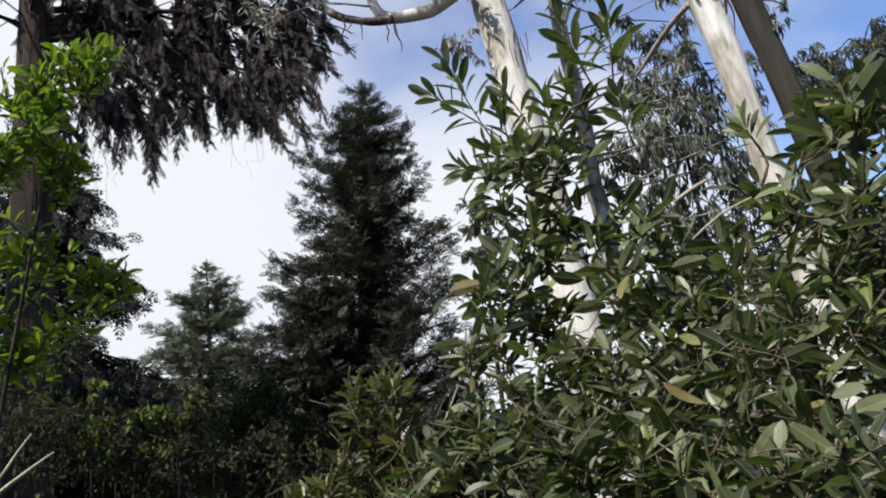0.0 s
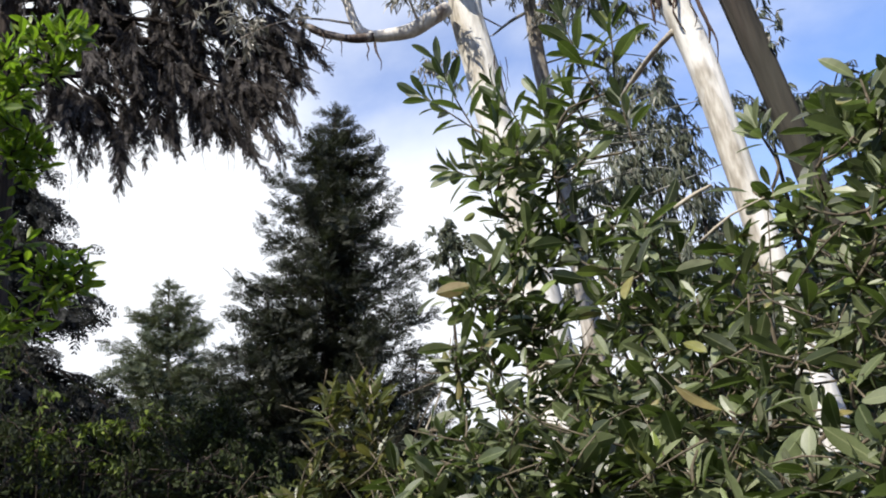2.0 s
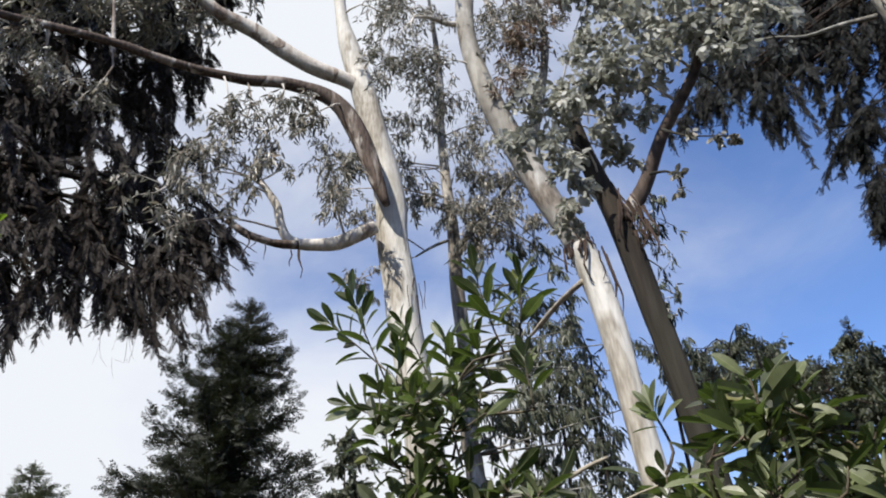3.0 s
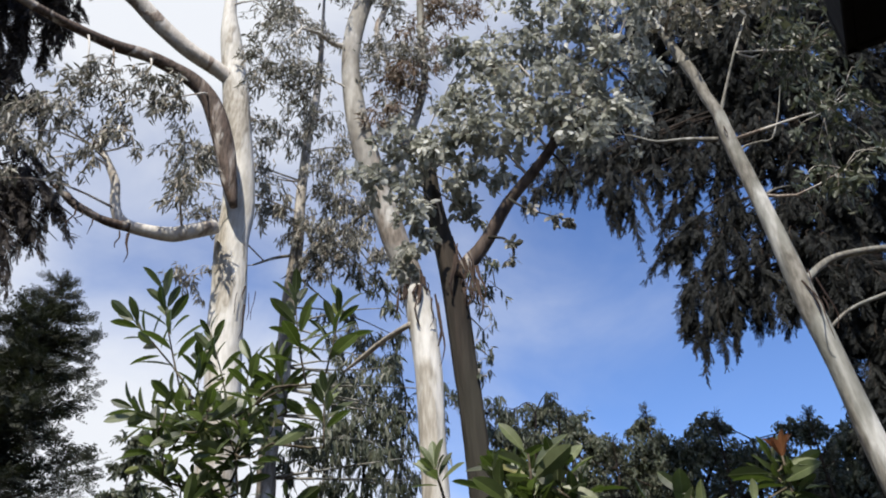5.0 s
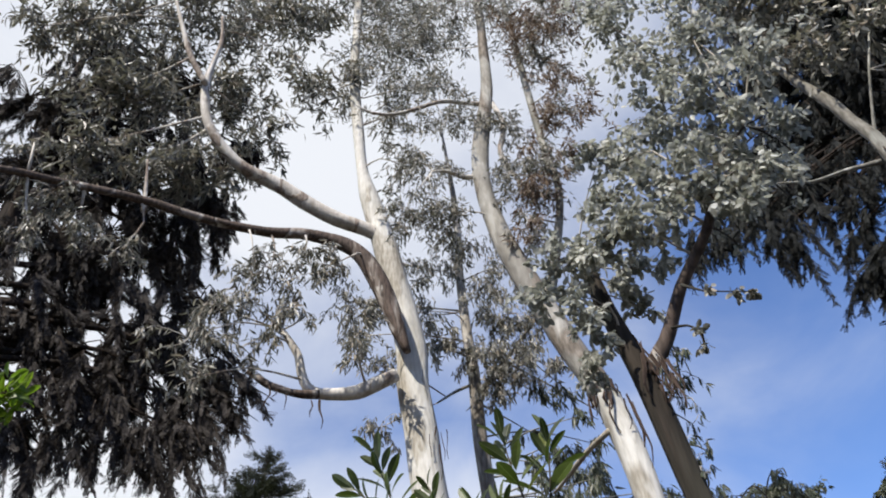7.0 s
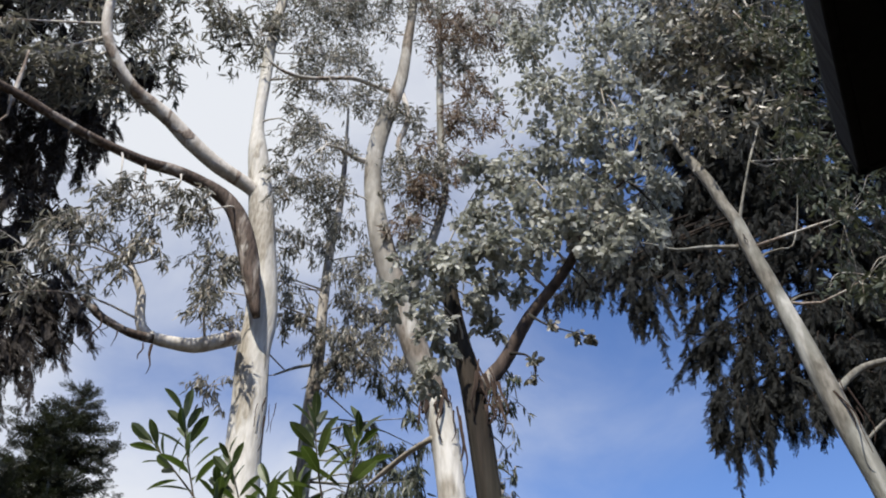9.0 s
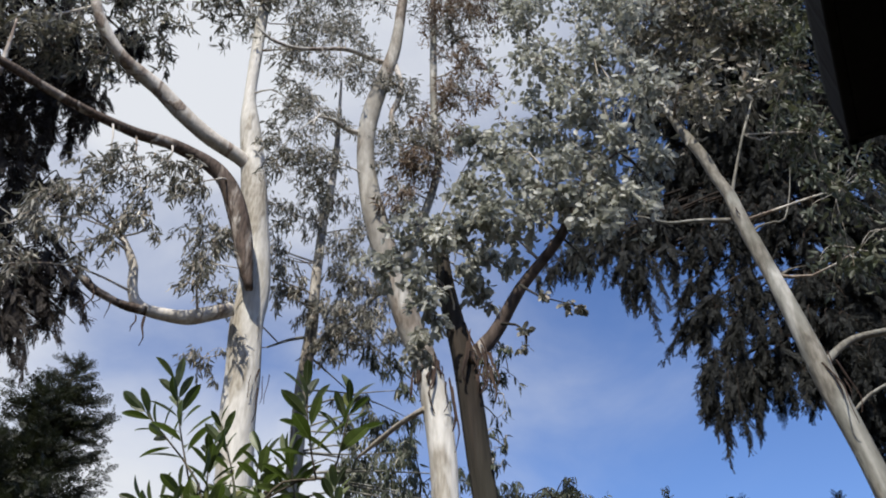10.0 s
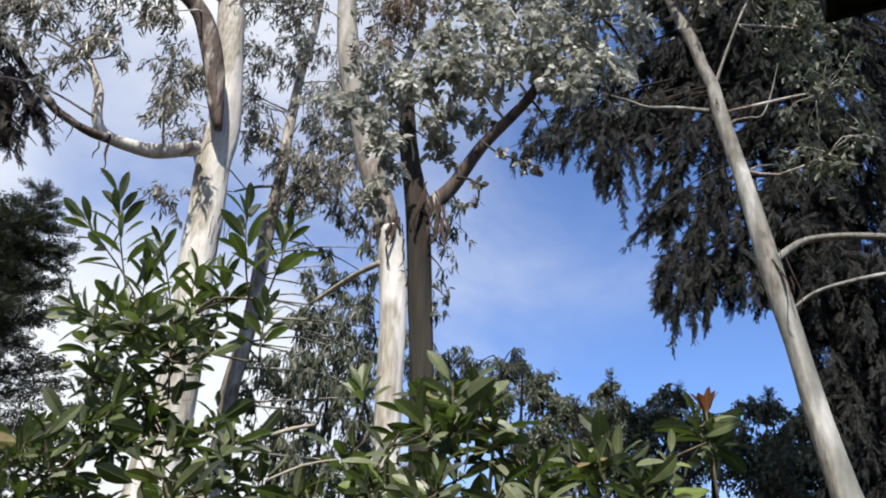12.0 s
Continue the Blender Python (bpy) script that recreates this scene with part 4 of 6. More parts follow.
SPRUCE_W_B = [(-3.15, 8.43, 7.05, 0.69), (-2.6, 8.62, 7.21, 0.62), (-2.03, 8.77, 7.52, 0.63), (-1.46, 8.88, 7.82, 0.52), (-0.95, 8.95, 7.73, 0.32), (-2.87, 8.53, 6.46, 0.45), (-2.2, 8.73, 6.61, 0.38), (-1.56, 8.86, 6.88, 0.38), (-1, 8.94, 7.12, 0.23), (-2.69, 8.59, 11.31, 0.68), (-3.44, 8.32, 12.78, 0.63), (-3.74, 8.19, 14.11, 0.79), (-2.86, 8.53, 14.5, 0.8), (-1.98, 8.78, 14.13, 0.56), (-3.66, 8.22, 11.97, 0.8), (-2.72, 8.58, 12.8, 0.63)]
SPRUCE_W = SPRUCE_W_A + SPRUCE_W_B
SPRUCE_W_OUTER = [(-4.13, 7.99, 7.62, 0.71), (-4.72, 7.66, 7.2, 0.77), (-3.64, 8.23, 7.15, 0.46), (-2.91, 8.52, 7.78, 0.64), (-2.41, 8.67, 7.3, 0.47), (-1.81, 8.82, 7.21, 0.39), (-1.34, 8.9, 6.85, 0.34), (-0.93, 8.95, 7.41, 0.35), (-3.19, 8.42, 6.71, 0.34), (-2.87, 8.53, 6.33, 0.26), (-5.07, 7.44, 8.23, 0.98), (-4.03, 8.05, 8.8, 1.01), (-0.75, 8.97, 7.74, 0.24), (-2.04, 8.77, 7.99, 0.56), (-1.32, 8.9, 7.97, 0.48), (-2.45, 8.66, 6.57, 0.19)]
SPRUCE_E = [(8.115, 8.148, 11.593, 0.445), (8.485, 7.763, 11.586, 0.445), (8.783, 7.424, 11.731, 0.358), (8.183, 8.08, 10.863, 0.237), (8.324, 7.935, 10.542, 0.191), (8.712, 7.506, 10.915, 0.173), (9.151, 6.965, 11.087, 0.457), (9.402, 6.622, 10.784, 0.484), (9.003, 7.156, 10.241, 0.336), (9.213, 6.883, 9.876, 0.465), (9.437, 6.572, 9.563, 0.46), (8.812, 7.389, 9.53, 0.224), (9.02, 7.133, 9.146, 0.402), (9.267, 6.809, 8.803, 0.446), (9.468, 6.528, 8.483, 0.391), (7.614, 9.275, 11.665, 0.274), (7.951, 8.988, 11.665, 0.32), (8.286, 8.68, 12, 0.347), (7.836, 9.088, 12.209, 0.35), (8.602, 8.367, 12.086, 0.395), (8.985, 7.954, 12.313, 0.352)]
SPRUCE_W_STRANDS = [(-3.38, 8.23, 6.27), (-3.22, 8.3, 6.14), (-3.43, 8.21, 5.91), (-1.64, 8.75, 6.51), (-1.74, 8.73, 6.35), (-3.64, 8.12, 5.95), (-2.71, 8.48, 6.4)]
SPRUCE_E_FALL = [(8.949, 7.222, 8.303, 0.311), (9.127, 6.996, 8.076, 0.308), (8.808, 7.394, 8.097, 0.174), (8.88, 7.308, 7.673, 0.171), (9.3, 6.765, 8.051, 0.289), (9.542, 6.419, 7.933, 0.288), (9.961, 5.746, 10.718, 0.643), (10.192, 5.327, 10.474, 0.637), (10.393, 4.923, 10.229, 0.63), (9.873, 5.897, 9.549, 0.51), (10.1, 5.499, 9.353, 0.608), (10.238, 5.238, 8.997, 0.499), (9.943, 5.778, 8.394, 0.488), (10.12, 5.462, 8.059, 0.578)]
SPRUCE_E_CORE = [(9.701, 7.063, 13.607, 0.446), (10.029, 6.59, 13.144, 0.535), (10.246, 6.246, 12.6, 0.523), (10.309, 6.143, 11.196, 0.505), (9.926, 6.743, 14.297, 0.766), (10.267, 6.211, 13.574, 0.743), (10.692, 5.448, 13.882, 0.878), (9.568, 7.242, 14.814, 0.652), (10.758, 5.316, 11.981, 0.812), (11.046, 4.689, 11.976, 0.928), (10.452, 5.895, 12.53, 0.593), (10.227, 6.278, 9.123, 0.414), (10.282, 6.188, 8.122, 0.449)]
SPRUCE_E_HIGH = [(10.166, 6.745, 16.287, 0.979), (10.605, 6.032, 15.773, 1.096), (10.676, 5.905, 14.161, 1.026), (10.155, 6.761, 13.628, 0.879), (9.673, 7.435, 15.943, 0.69), (9.344, 7.844, 12.274, 0.475), (10.254, 6.61, 12.659, 0.724), (10.635, 5.978, 18.15, 1.356), (11.063, 5.142, 16.364, 1.403), (10.091, 6.857, 19.345, 1.262), (9.571, 7.565, 13.556, 0.626)]
SPRUCE_E_IN = [(10.668, 6.123, 14.057, 1.024), (10.927, 5.647, 12.855, 0.975), (10.125, 6.984, 13.233, 0.742), (11.167, 5.157, 15.767, 1.235), (10.629, 6.19, 16.07, 1.111), (11.336, 4.773, 13.513, 1.001), (9.667, 7.605, 13.415, 0.623), (8.879, 8.511, 13.345, 0.745), (11.505, 4.351, 16.211, 1.257), (10.607, 6.228, 18.679, 1.385), (11.272, 4.923, 19.905, 1.775), (9.801, 7.432, 16.388, 1.125), (11.786, 3.518, 19.63, 1.917), (11.603, 4.081, 14.686, 1.182), (8.484, 8.905, 13.683, 0.504), (11.783, 4.463, 12.122, 0.72), (11.741, 4.572, 10.776, 0.683), (11.558, 5.017, 9.623, 0.6), (11.456, 5.247, 11.007, 0.574), (12.009, 3.812, 12.122, 0.72), (11.77, 4.496, 9.851, 0.66), (11.319, 5.535, 9.377, 0.541)]
SPRUCE_E_LOW = [(9.663, 5.256, 7.52, 0.454), (9.854, 4.89, 7.417, 0.542), (9.528, 5.497, 6.85, 0.354), (9.71, 5.169, 6.603, 0.483), (9.843, 4.91, 6.377, 0.522), (9.516, 5.518, 6.005, 0.344), (9.684, 5.217, 5.715, 0.511), (9.585, 5.397, 5.06, 0.502), (9.704, 5.181, 4.748, 0.498), (9.52, 5.51, 5.374, 0.295), (9.86, 5.52, 6.267, 0.488), (9.909, 5.431, 5.292, 0.518), (9.678, 5.834, 5.501, 0.39), (10.085, 5.097, 6.867, 0.453), (10.134, 4.999, 5.843, 0.526), (9.762, 5.692, 4.656, 0.467), (9.715, 5.771, 7.022, 0.364)]
C_STRIPS = [(1.398, 2.403, 3.562), (1.418, 2.391, 3.541), (1.432, 2.383, 3.518), (1.407, 2.398, 3.491), (1.444, 2.376, 3.518), (1.387, 2.409, 3.52), (1.422, 2.389, 3.449), (1.396, 2.404, 3.409), (1.379, 2.414, 3.636), (1.367, 2.421, 3.577), (1.433, 2.382, 3.476), (1.413, 2.394, 3.59), (1.358, 2.425, 3.681), (1.442, 2.377, 3.448)]
B_STRIPS = [(2.296, 4.327, 4.72), (2.271, 4.341, 4.697), (2.314, 4.318, 4.649), (2.204, 4.375, 4.939)]
D_STRIPS = [(4.65, 2.92, 4.801), (4.666, 2.893, 4.719), (4.639, 2.937, 4.619), (4.667, 2.89, 4.557), (4.617, 2.973, 4.726), (4.52, 3.123, 6.388)]
A_STRIPS = [(0.154, 7.052, 6.426), (-0.237, 7.048, 6.558), (-0.298, 7.046, 6.587), (0.241, 7.05, 6.43), (-0.114, 7.052, 6.499), (1.52, 7.222, 6.255), (1.571, 7.211, 6.176), (1.45, 7.236, 6.168), (1.634, 7.197, 6.206), (1.542, 7.217, 6.027)]
DRY_TWIGS_A = [((0.561, 1.897, 1.897, 0.002), (0.595, 1.895, 1.835, 0.003), (0.642, 1.885, 1.781, 0.001)), ((0.192, 1.888, 1.689, 0.003), (0.25, 1.882, 1.677, 0.003), (0.296, 1.875, 1.673, 0.001)), ((0.442, 1.641, 1.654, 0.002), (0.495, 1.626, 1.6, 0.002), (0.552, 1.607, 1.564, 0.001)), ((0.745, 1.961, 2.263, 0.006), (0.79, 1.936, 2.284, 0.006), (0.837, 1.911, 2.298, 0.004)), ((-0.085, 2.294, 1.747, 0.003), (-0.09, 2.283, 1.86, 0.003), (-0.099, 2.268, 1.967, 0.002))]
DRY_TWIGS_B = [((-0.07, 2.397, 1.685, 0.003), (0.047, 2.388, 1.833, 0.003), (0.129, 2.365, 1.99, 0.002), (0.15, 2.347, 2.081, 0.002)), ((-0.954, 1.75, 1.76, 0.005), (-0.906, 1.772, 1.798, 0.004), (-0.852, 1.794, 1.837, 0.002)), ((-0.996, 1.838, 1.802, 0.004), (-0.964, 1.848, 1.854, 0.003), (-0.935, 1.857, 1.895, 0.002)), ((0.632, 1.614, 2.053, 0.003), (0.692, 1.581, 2.09, 0.003), (0.757, 1.549, 2.109, 0.002))]
DRY_TWIGS = DRY_TWIGS_A + DRY_TWIGS_B
C_HANGING = [(1.46, 2.449, 3.194, 0.052), (1.475, 2.442, 3.068, 0.041), (1.438, 2.463, 3.409, 0.067), (1.475, 2.441, 3.497, 0.067), (1.513, 2.414, 3.59, 0.056), (1.562, 2.538, 3.317, 0.05), (1.579, 2.527, 3.18, 0.06), (1.563, 2.537, 3.099, 0.038), (1.589, 2.521, 3.433, 0.051), (1.616, 2.504, 3.539, 0.058), (1.591, 2.519, 3.629, 0.065), (1.562, 2.538, 3.55, 0.064)]
SPRUCE_W_TAILS_A = [((-2.79, 8.34, 6.41), (-2.83, 8.33, 5.6)), ((-2.41, 8.46, 6.9), (-2.56, 8.42, 5.95)), ((-2.08, 8.55, 7.14), (-1.99, 8.57, 6.29)), ((-1.65, 8.64, 6.6), (-1.2, 8.72, 5.83)), ((-1.38, 8.69, 6.79), (-0.96, 8.75, 6)), ((-1.21, 8.72, 6.97), (-0.89, 8.76, 6.51)), ((-1.24, 8.71, 7.35), (-0.78, 8.77, 6.91)), ((-1.19, 8.72, 7.69), (-0.68, 8.77, 7.29)), ((-1.35, 8.7, 7.86), (-0.88, 8.76, 7.42)), ((-3.17, 8.21, 6.6), (-3.01, 8.27, 6.03))]
SPRUCE_W_TAILS_B = [((-3.33, 8.14, 6.67), (-3.35, 8.14, 6.16)), ((-2.82, 8.33, 6.73), (-2.69, 8.38, 6.26)), ((-2.24, 8.51, 7.07), (-2.26, 8.51, 6.41)), ((-2.62, 8.4, 7.04), (-2.65, 8.39, 6.2)), ((-1.8, 8.61, 6.93), (-1.85, 8.6, 6.38)), ((-1.46, 8.68, 7.1), (-1.37, 8.69, 6.22)), ((-1.91, 8.59, 6.78), (-1.87, 8.6, 6.25)), ((-1.4, 8.69, 6.91), (-0.98, 8.74, 6.22)), ((-1.15, 8.72, 7.2), (-0.75, 8.77, 6.4)), ((-1.02, 8.74, 7.48), (-0.54, 8.78, 6.96))]
SPRUCE_W_TAILS_C = [((-0.97, 8.75, 7.93), (-0.32, 8.79, 7.33)), ((-1.2, 8.72, 8.33), (-0.48, 8.79, 7.95)), ((-1.69, 8.64, 6.84), (-1.46, 8.68, 6.24)), ((-2.01, 8.46, 11.7), (-1.74, 8.52, 10.09)), ((-2.03, 8.46, 11.27), (-1.68, 8.54, 9.52)), ((-1.91, 8.49, 11.61), (-1.62, 8.55, 9.89)), ((-1.99, 8.47, 10.61), (-1.7, 8.53, 9.19)), ((-1.68, 8.54, 10.48), (-1.53, 8.56, 9.13))]
SPRUCE_W_TAILS = SPRUCE_W_TAILS_A + SPRUCE_W_TAILS_B + SPRUCE_W_TAILS_C
SPRUCE_E_TAILS = [((8.09, 7.75, 10.45), (8.09, 7.74, 8.97)), ((7.9, 7.94, 10.65), (7.9, 7.94, 9.54)), ((8.45, 7.35, 10.69), (8.4, 7.4, 9.67)), ((8.64, 7.13, 9.3), (8.06, 7.78, 8.52)), ((8.68, 7.08, 9.11), (8.28, 7.55, 8.62)), ((8.64, 7.12, 7.76), (8.46, 7.34, 6.66)), ((8.73, 7.02, 7.63), (8.67, 7.09, 6.78)), ((8.56, 7.22, 8.19), (8.37, 7.44, 7.6)), ((8.88, 6.82, 7.86), (8.79, 6.95, 7.05)), ((9.17, 6.42, 8.03), (9.16, 6.44, 7.34)), ((7.77, 8.07, 11.1), (7.59, 8.24, 10.32)), ((9.05, 6.6, 8.93), (9.02, 6.64, 7.9)), ((8.55, 7.23, 9.75), (8.27, 7.55, 9.05)), ((8.18, 7.65, 10.67), (8.27, 7.55, 9.51))]


def to_ground(line, flare=1.35):
    """Carries a trunk down to the ground along its own lean."""
    a, b = np.array(line[0]), np.array(line[2])
    slope = (b[:2] - a[:2]) / (b[2] - a[2])
    foot = a[:2] - slope * (a[2] + 0.2) * 0.7
    mid = (a[:2] + foot) / 2
    return [(foot[0], foot[1], -0.2, a[3] * flare * 1.12), (foot[0], foot[1], 0.25, a[3] * flare), (mid[0], mid[1], a[2] / 2, a[3] * 1.08)] + list(line)


def gum_tree(line, bark_material, label, limbs, limb_bark, sides=20):
    trunk = to_ground(line)
    tree = thing("eucalyptus_tree", (trunk[1][0], trunk[1][1], 0), label, "tree", "eucalyptus trees")
    put("trunk", tubes("trunk", [trunk], sides=sides, step=0.16, lump=0.035), bark_material, tree)
    made = []
    for name, pts, note, mat, *on in limbs:
        made.append(put(name, tubes(name, [pts], sides=12, step=0.07, lump=0.05), mat or limb_bark, made[on[0]] if on else tree, note))
    return tree, [trunk] + [l[1] for l in limbs]


tree_a, lines_a = gum_tree(A_TRUNK, PALE_BARK, "tall eucalyptus with smooth cream trunk and long bare limbs",
    [("limb", A_LONG_LIMB, "long dark limb sweeping sideways", MOTTLED_BARK), ("limb", A_HIGH_LIMB, "thick pale rising limb", None), ("branch", A_HIGH_FORK, "", None, 1),
     ("branch", A_LONG_SPUR, "", None, 0), ("limb", A_LOW_BOUGH, "bare pale bough curling upward", None), ("branch", A_LOW_SNAG, "broken dead snag", MOTTLED_BARK, 4)], LIMB_BARK)
leaf_clumps(tree_a, A_LEAVES_HIGH, [A_HIGH_LIMB, A_HIGH_FORK, A_LONG_LIMB], GUM_LEAF, size=(0.12, 0.215), slim=0.23, hang=0.5, density=0.8, per=480)
leaf_clumps(tree_a, A_LEAVES_LOW, [A_LONG_LIMB, A_LOW_BOUGH, A_TRUNK], GUM_LEAF, hang=0.9, density=0.62)
leaf_clumps(tree_a, A_LEAVES_TOP, [A_TRUNK], GUM_LEAF, hang=0.5, density=0.8)

tree_e, lines_e = gum_tree(E_TRUNK, DIM_BARK, "slender grey eucalyptus with drooping narrow leaves", [("limb", E_LIMB, "", None), ("branch", E_TWIG, "", None)], GREY_BARK, 14)
leaf_clumps(tree_e, E_LEAVES, lines_e, GUM_LEAF, hang=1.3, density=0.8)
leaf_clumps(tree_e, E_LEAVES_HANG, lines_e, DIM_LEAF, size=(0.11, 0.19), slim=0.2, hang=2.0, density=0.6, twig_material=GREY_BARK)

# above this join the trunk takes the darker bark that stands for crown shade
B_JOIN = tuple(0.55 * p + 0.45 * q for p, q in zip(B_TRUNK[2], B_TRUNK[3]))
B_UPPER = [B_JOIN] + B_TRUNK[3:]
tree_b, lines_b = gum_tree(B_TRUNK[:3] + [B_JOIN], PALE_BARK, "eucalyptus with white lower trunk and bent greyish top coloured as shaded",
    [("upper_trunk", B_UPPER, "bent grey upper trunk", SHADED_GREY_BARK), ("branch", B_STICK, "bare dead stick", DRY_WOOD), ("branch", B_TWIG, "thin dark arching branch", None), ("branch", B_SPUR, "", None), ("branch", B_SIDE, "", None), ("limb", B_LEADER, "thin grey leader", GREY_BARK)], LIMB_BARK)
leaf_clumps(tree_b, B_LEAVES, lines_b, GUM_LEAF, hang=0.7, density=0.75, scale=0.58)
leaf_clumps(tree_b, B_LEAVES_DRY, [B_LEADER], DRY_LEAF, hang=0.8, density=0.7, label="brownish dry narrow leaves", scale=0.64)

tree_c, lines_c = gum_tree(C_TRUNK, BROWN_BARK, "dark stringy-barked eucalyptus forking into round grey-green leaves", [("limb", C_FORK, "thick forked limb with peeling bark", MOTTLED_BARK), ("branch", C_SPRIG_OUT, "", BROWN_BARK, 0), ("branch", C_SPRIG_LOW, "", BROWN_BARK, 0)], LIMB_BARK)
leaf_clumps(tree_c, C_LEAVES, [C_FORK, C_TRUNK], ROUND_LEAF, size=(0.085, 0.15), slim=0.5, template=(OVAL_V, OVAL_F), hang=0.45, density=0.82, scale=0.37)
leaf_clumps(tree_c, C_LEAVES_BEHIND, [C_FORK, C_TRUNK], ROUND_LEAF, size=(0.10, 0.16), slim=0.5, template=(OVAL_V, OVAL_F), hang=0.8, density=0.7, scale=0.37)
leaf_clumps(tree_c, C_LEAVES_OUT, [C_FORK], ROUND_LEAF, size=(0.08, 0.145), slim=0.46, template=(OVAL_V, OVAL_F), hang=0.5, density=0.75, scale=0.37)
leaf_clumps(tree_c, C_LEAVES_FAR, [C_FORK], ROUND_LEAF, size=(0.09, 0.15), slim=0.42, template=(OVAL_V, OVAL_F), hang=0.45, density=0.36, twig_material=BROWN_BARK, scale=0.37)
leaf_clumps(tree_c, C_LEAVES_EDGE, [C_SPRIG_OUT, C_SPRIG_LOW, C_TRUNK], GUM_LEAF, size=(0.06, 0.11), slim=0.6, template=(OVAL_V, OVAL_F), hang=0.4, density=0.3, twig_material=BROWN_BARK, scale=0.37)
leaf_clumps(tree_c, C_HANGING, [C_FORK, C_TRUNK], DIM_LEAF, hang=1.6, density=0.4, scale=0.37)

tree_d, lines_d = gum_tree(D_TRUNK, GREY_BARK, "slim leaning eucalyptus with mottled grey trunk",
    [("limb", D_FORK, "", None), ("branch", D_SPUR_W, "", None), ("branch", D_SPUR_E, "", None), ("branch", D_TWIG, "", None), ("limb", D_BOUGH, "", None), ("limb", D_LOW_BOUGH, "", None)], GREY_BARK)
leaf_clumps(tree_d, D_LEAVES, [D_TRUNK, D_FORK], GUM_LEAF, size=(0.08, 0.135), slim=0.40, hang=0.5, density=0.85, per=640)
# the crown's darker side: its shade comes from the dimmer leaf colour
leaf_clumps(tree_d, D_LEAVES_SHADED, [D_TRUNK, D_FORK], DIM_LEAF, size=(0.07, 0.12), slim=0.35, hang=0.5, density=1.0, per=520)


def ribbon(pts, width, turn=0.0):
    """A hanging strip of shed bark: curled across, twisting as it falls, with real thickness."""
    c = spline([(*p, 0.01) for p in pts], 0.06)[:, :3]
    d = unit(np.gradient(c, axis=0))
    k = np.arange(len(c)) / max(1, len(c) - 1)
    a = turn + 1.6 * k
    side = np.stack([np.cos(a), np.sin(a), 0 * a], 1)
    side = unit(side - d * (side * d).sum(1)[:, None])
    out = np.cross(d, side)
    w = width * (1 - 0.75 * k ** 2)[:, None] * 0.5
    rows = [c - side * w, c - out * w * 0.35, c + side * w, c - out * (w * 0.35 + 0.004)]
    v = np.stack(rows, 1).reshape(-1, 3)
    f = []
    for i in range(len(c) - 1):
        for j in range(4):
            p, q = 4 * i + j, 4 * i + (j + 1) % 4
            f += [(p, q, q + 4), (p, q + 4, p + 4)]
    f += [(0, 2, 1), (0, 3, 2), (4 * len(c) - 4, 4 * len(c) - 3, 4 * len(c) - 2), (4 * len(c) - 4, 4 * len(c) - 2, 4 * len(c) - 1)]
    return mesh_from("bark_strip", v, f)


def hang_strips(tree, starts, drop, width, seed):
    g = np.random.default_rng(seed)
    for x, y, z in starts:
        n = g.uniform(*drop)
        p = np.array([x, y, z])
        way = np.array([g.normal(0, 0.06), g.normal(0, 0.06) - 0.03, -1.0])
        put("bark_strip", ribbon([p, p + way * n * 0.4 + (g.normal(0, 0.05) * n, -0.07 * n, 0), p + way * n * 0.75 + (g.normal(0, 0.08) * n, -0.09 * n, 0), p + way * n], g.uniform(*width), g.uniform(0, 3)), RIBBON_BARK, tree, "shed brown bark strip")


hang_strips(tree_c.children[0], C_STRIPS, (0.08, 0.25), (0.008, 0.02), 51)
hang_strips(tree_b.children[0], B_STRIPS, (0.25, 0.55), (0.018, 0.036), 52)
# bark strips added round the join, where the painted shade begins
B_COLLAR = [(B_JOIN[0] + 0.107 * math.cos(0.35 * k), B_JOIN[1] + 0.107 * math.sin(0.35 * k), B_JOIN[2] + 0.04 + 0.05 * math.sin(2.3 * k)) for k in range(18)]
hang_strips(tree_b.children[0], B_COLLAR, (0.07, 0.24), (0.022, 0.05), 55)
hang_strips(tree_d.children[0], D_STRIPS, (0.12, 0.55), (0.008, 0.016), 53)
hang_strips(tree_a.children[0], A_STRIPS, (0.15, 0.4), (0.015, 0.03), 54)

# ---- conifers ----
hanging_spruce((-4.2, 8.25, 0), (-4.0, 8.0, 15.5), 0.26, [([c for c in SPRUCE_W if c[2] > 9.3], 8), ([c for c in SPRUCE_W if 7.7 < c[2] <= 9.3], 6), ([c for c in SPRUCE_W if 7.4 < c[2] <= 7.7], 5), ([c for c in SPRUCE_W if c[2] <= 7.4], 2.6), (SPRUCE_W_OUTER, 2.2)], SPRUCE_W_TAILS, "huge dark spruce with curtains of hanging branchlets", 5, strands=SPRUCE_W_STRANDS, needles=FLARED_NEEDLE)
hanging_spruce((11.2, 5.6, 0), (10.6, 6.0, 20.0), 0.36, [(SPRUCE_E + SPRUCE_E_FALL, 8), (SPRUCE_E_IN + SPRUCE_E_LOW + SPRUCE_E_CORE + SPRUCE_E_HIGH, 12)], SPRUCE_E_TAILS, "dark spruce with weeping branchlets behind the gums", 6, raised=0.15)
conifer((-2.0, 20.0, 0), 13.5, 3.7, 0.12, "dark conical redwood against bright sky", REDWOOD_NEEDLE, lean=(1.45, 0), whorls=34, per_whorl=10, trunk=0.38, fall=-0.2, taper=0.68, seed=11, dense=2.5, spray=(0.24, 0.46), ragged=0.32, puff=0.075)
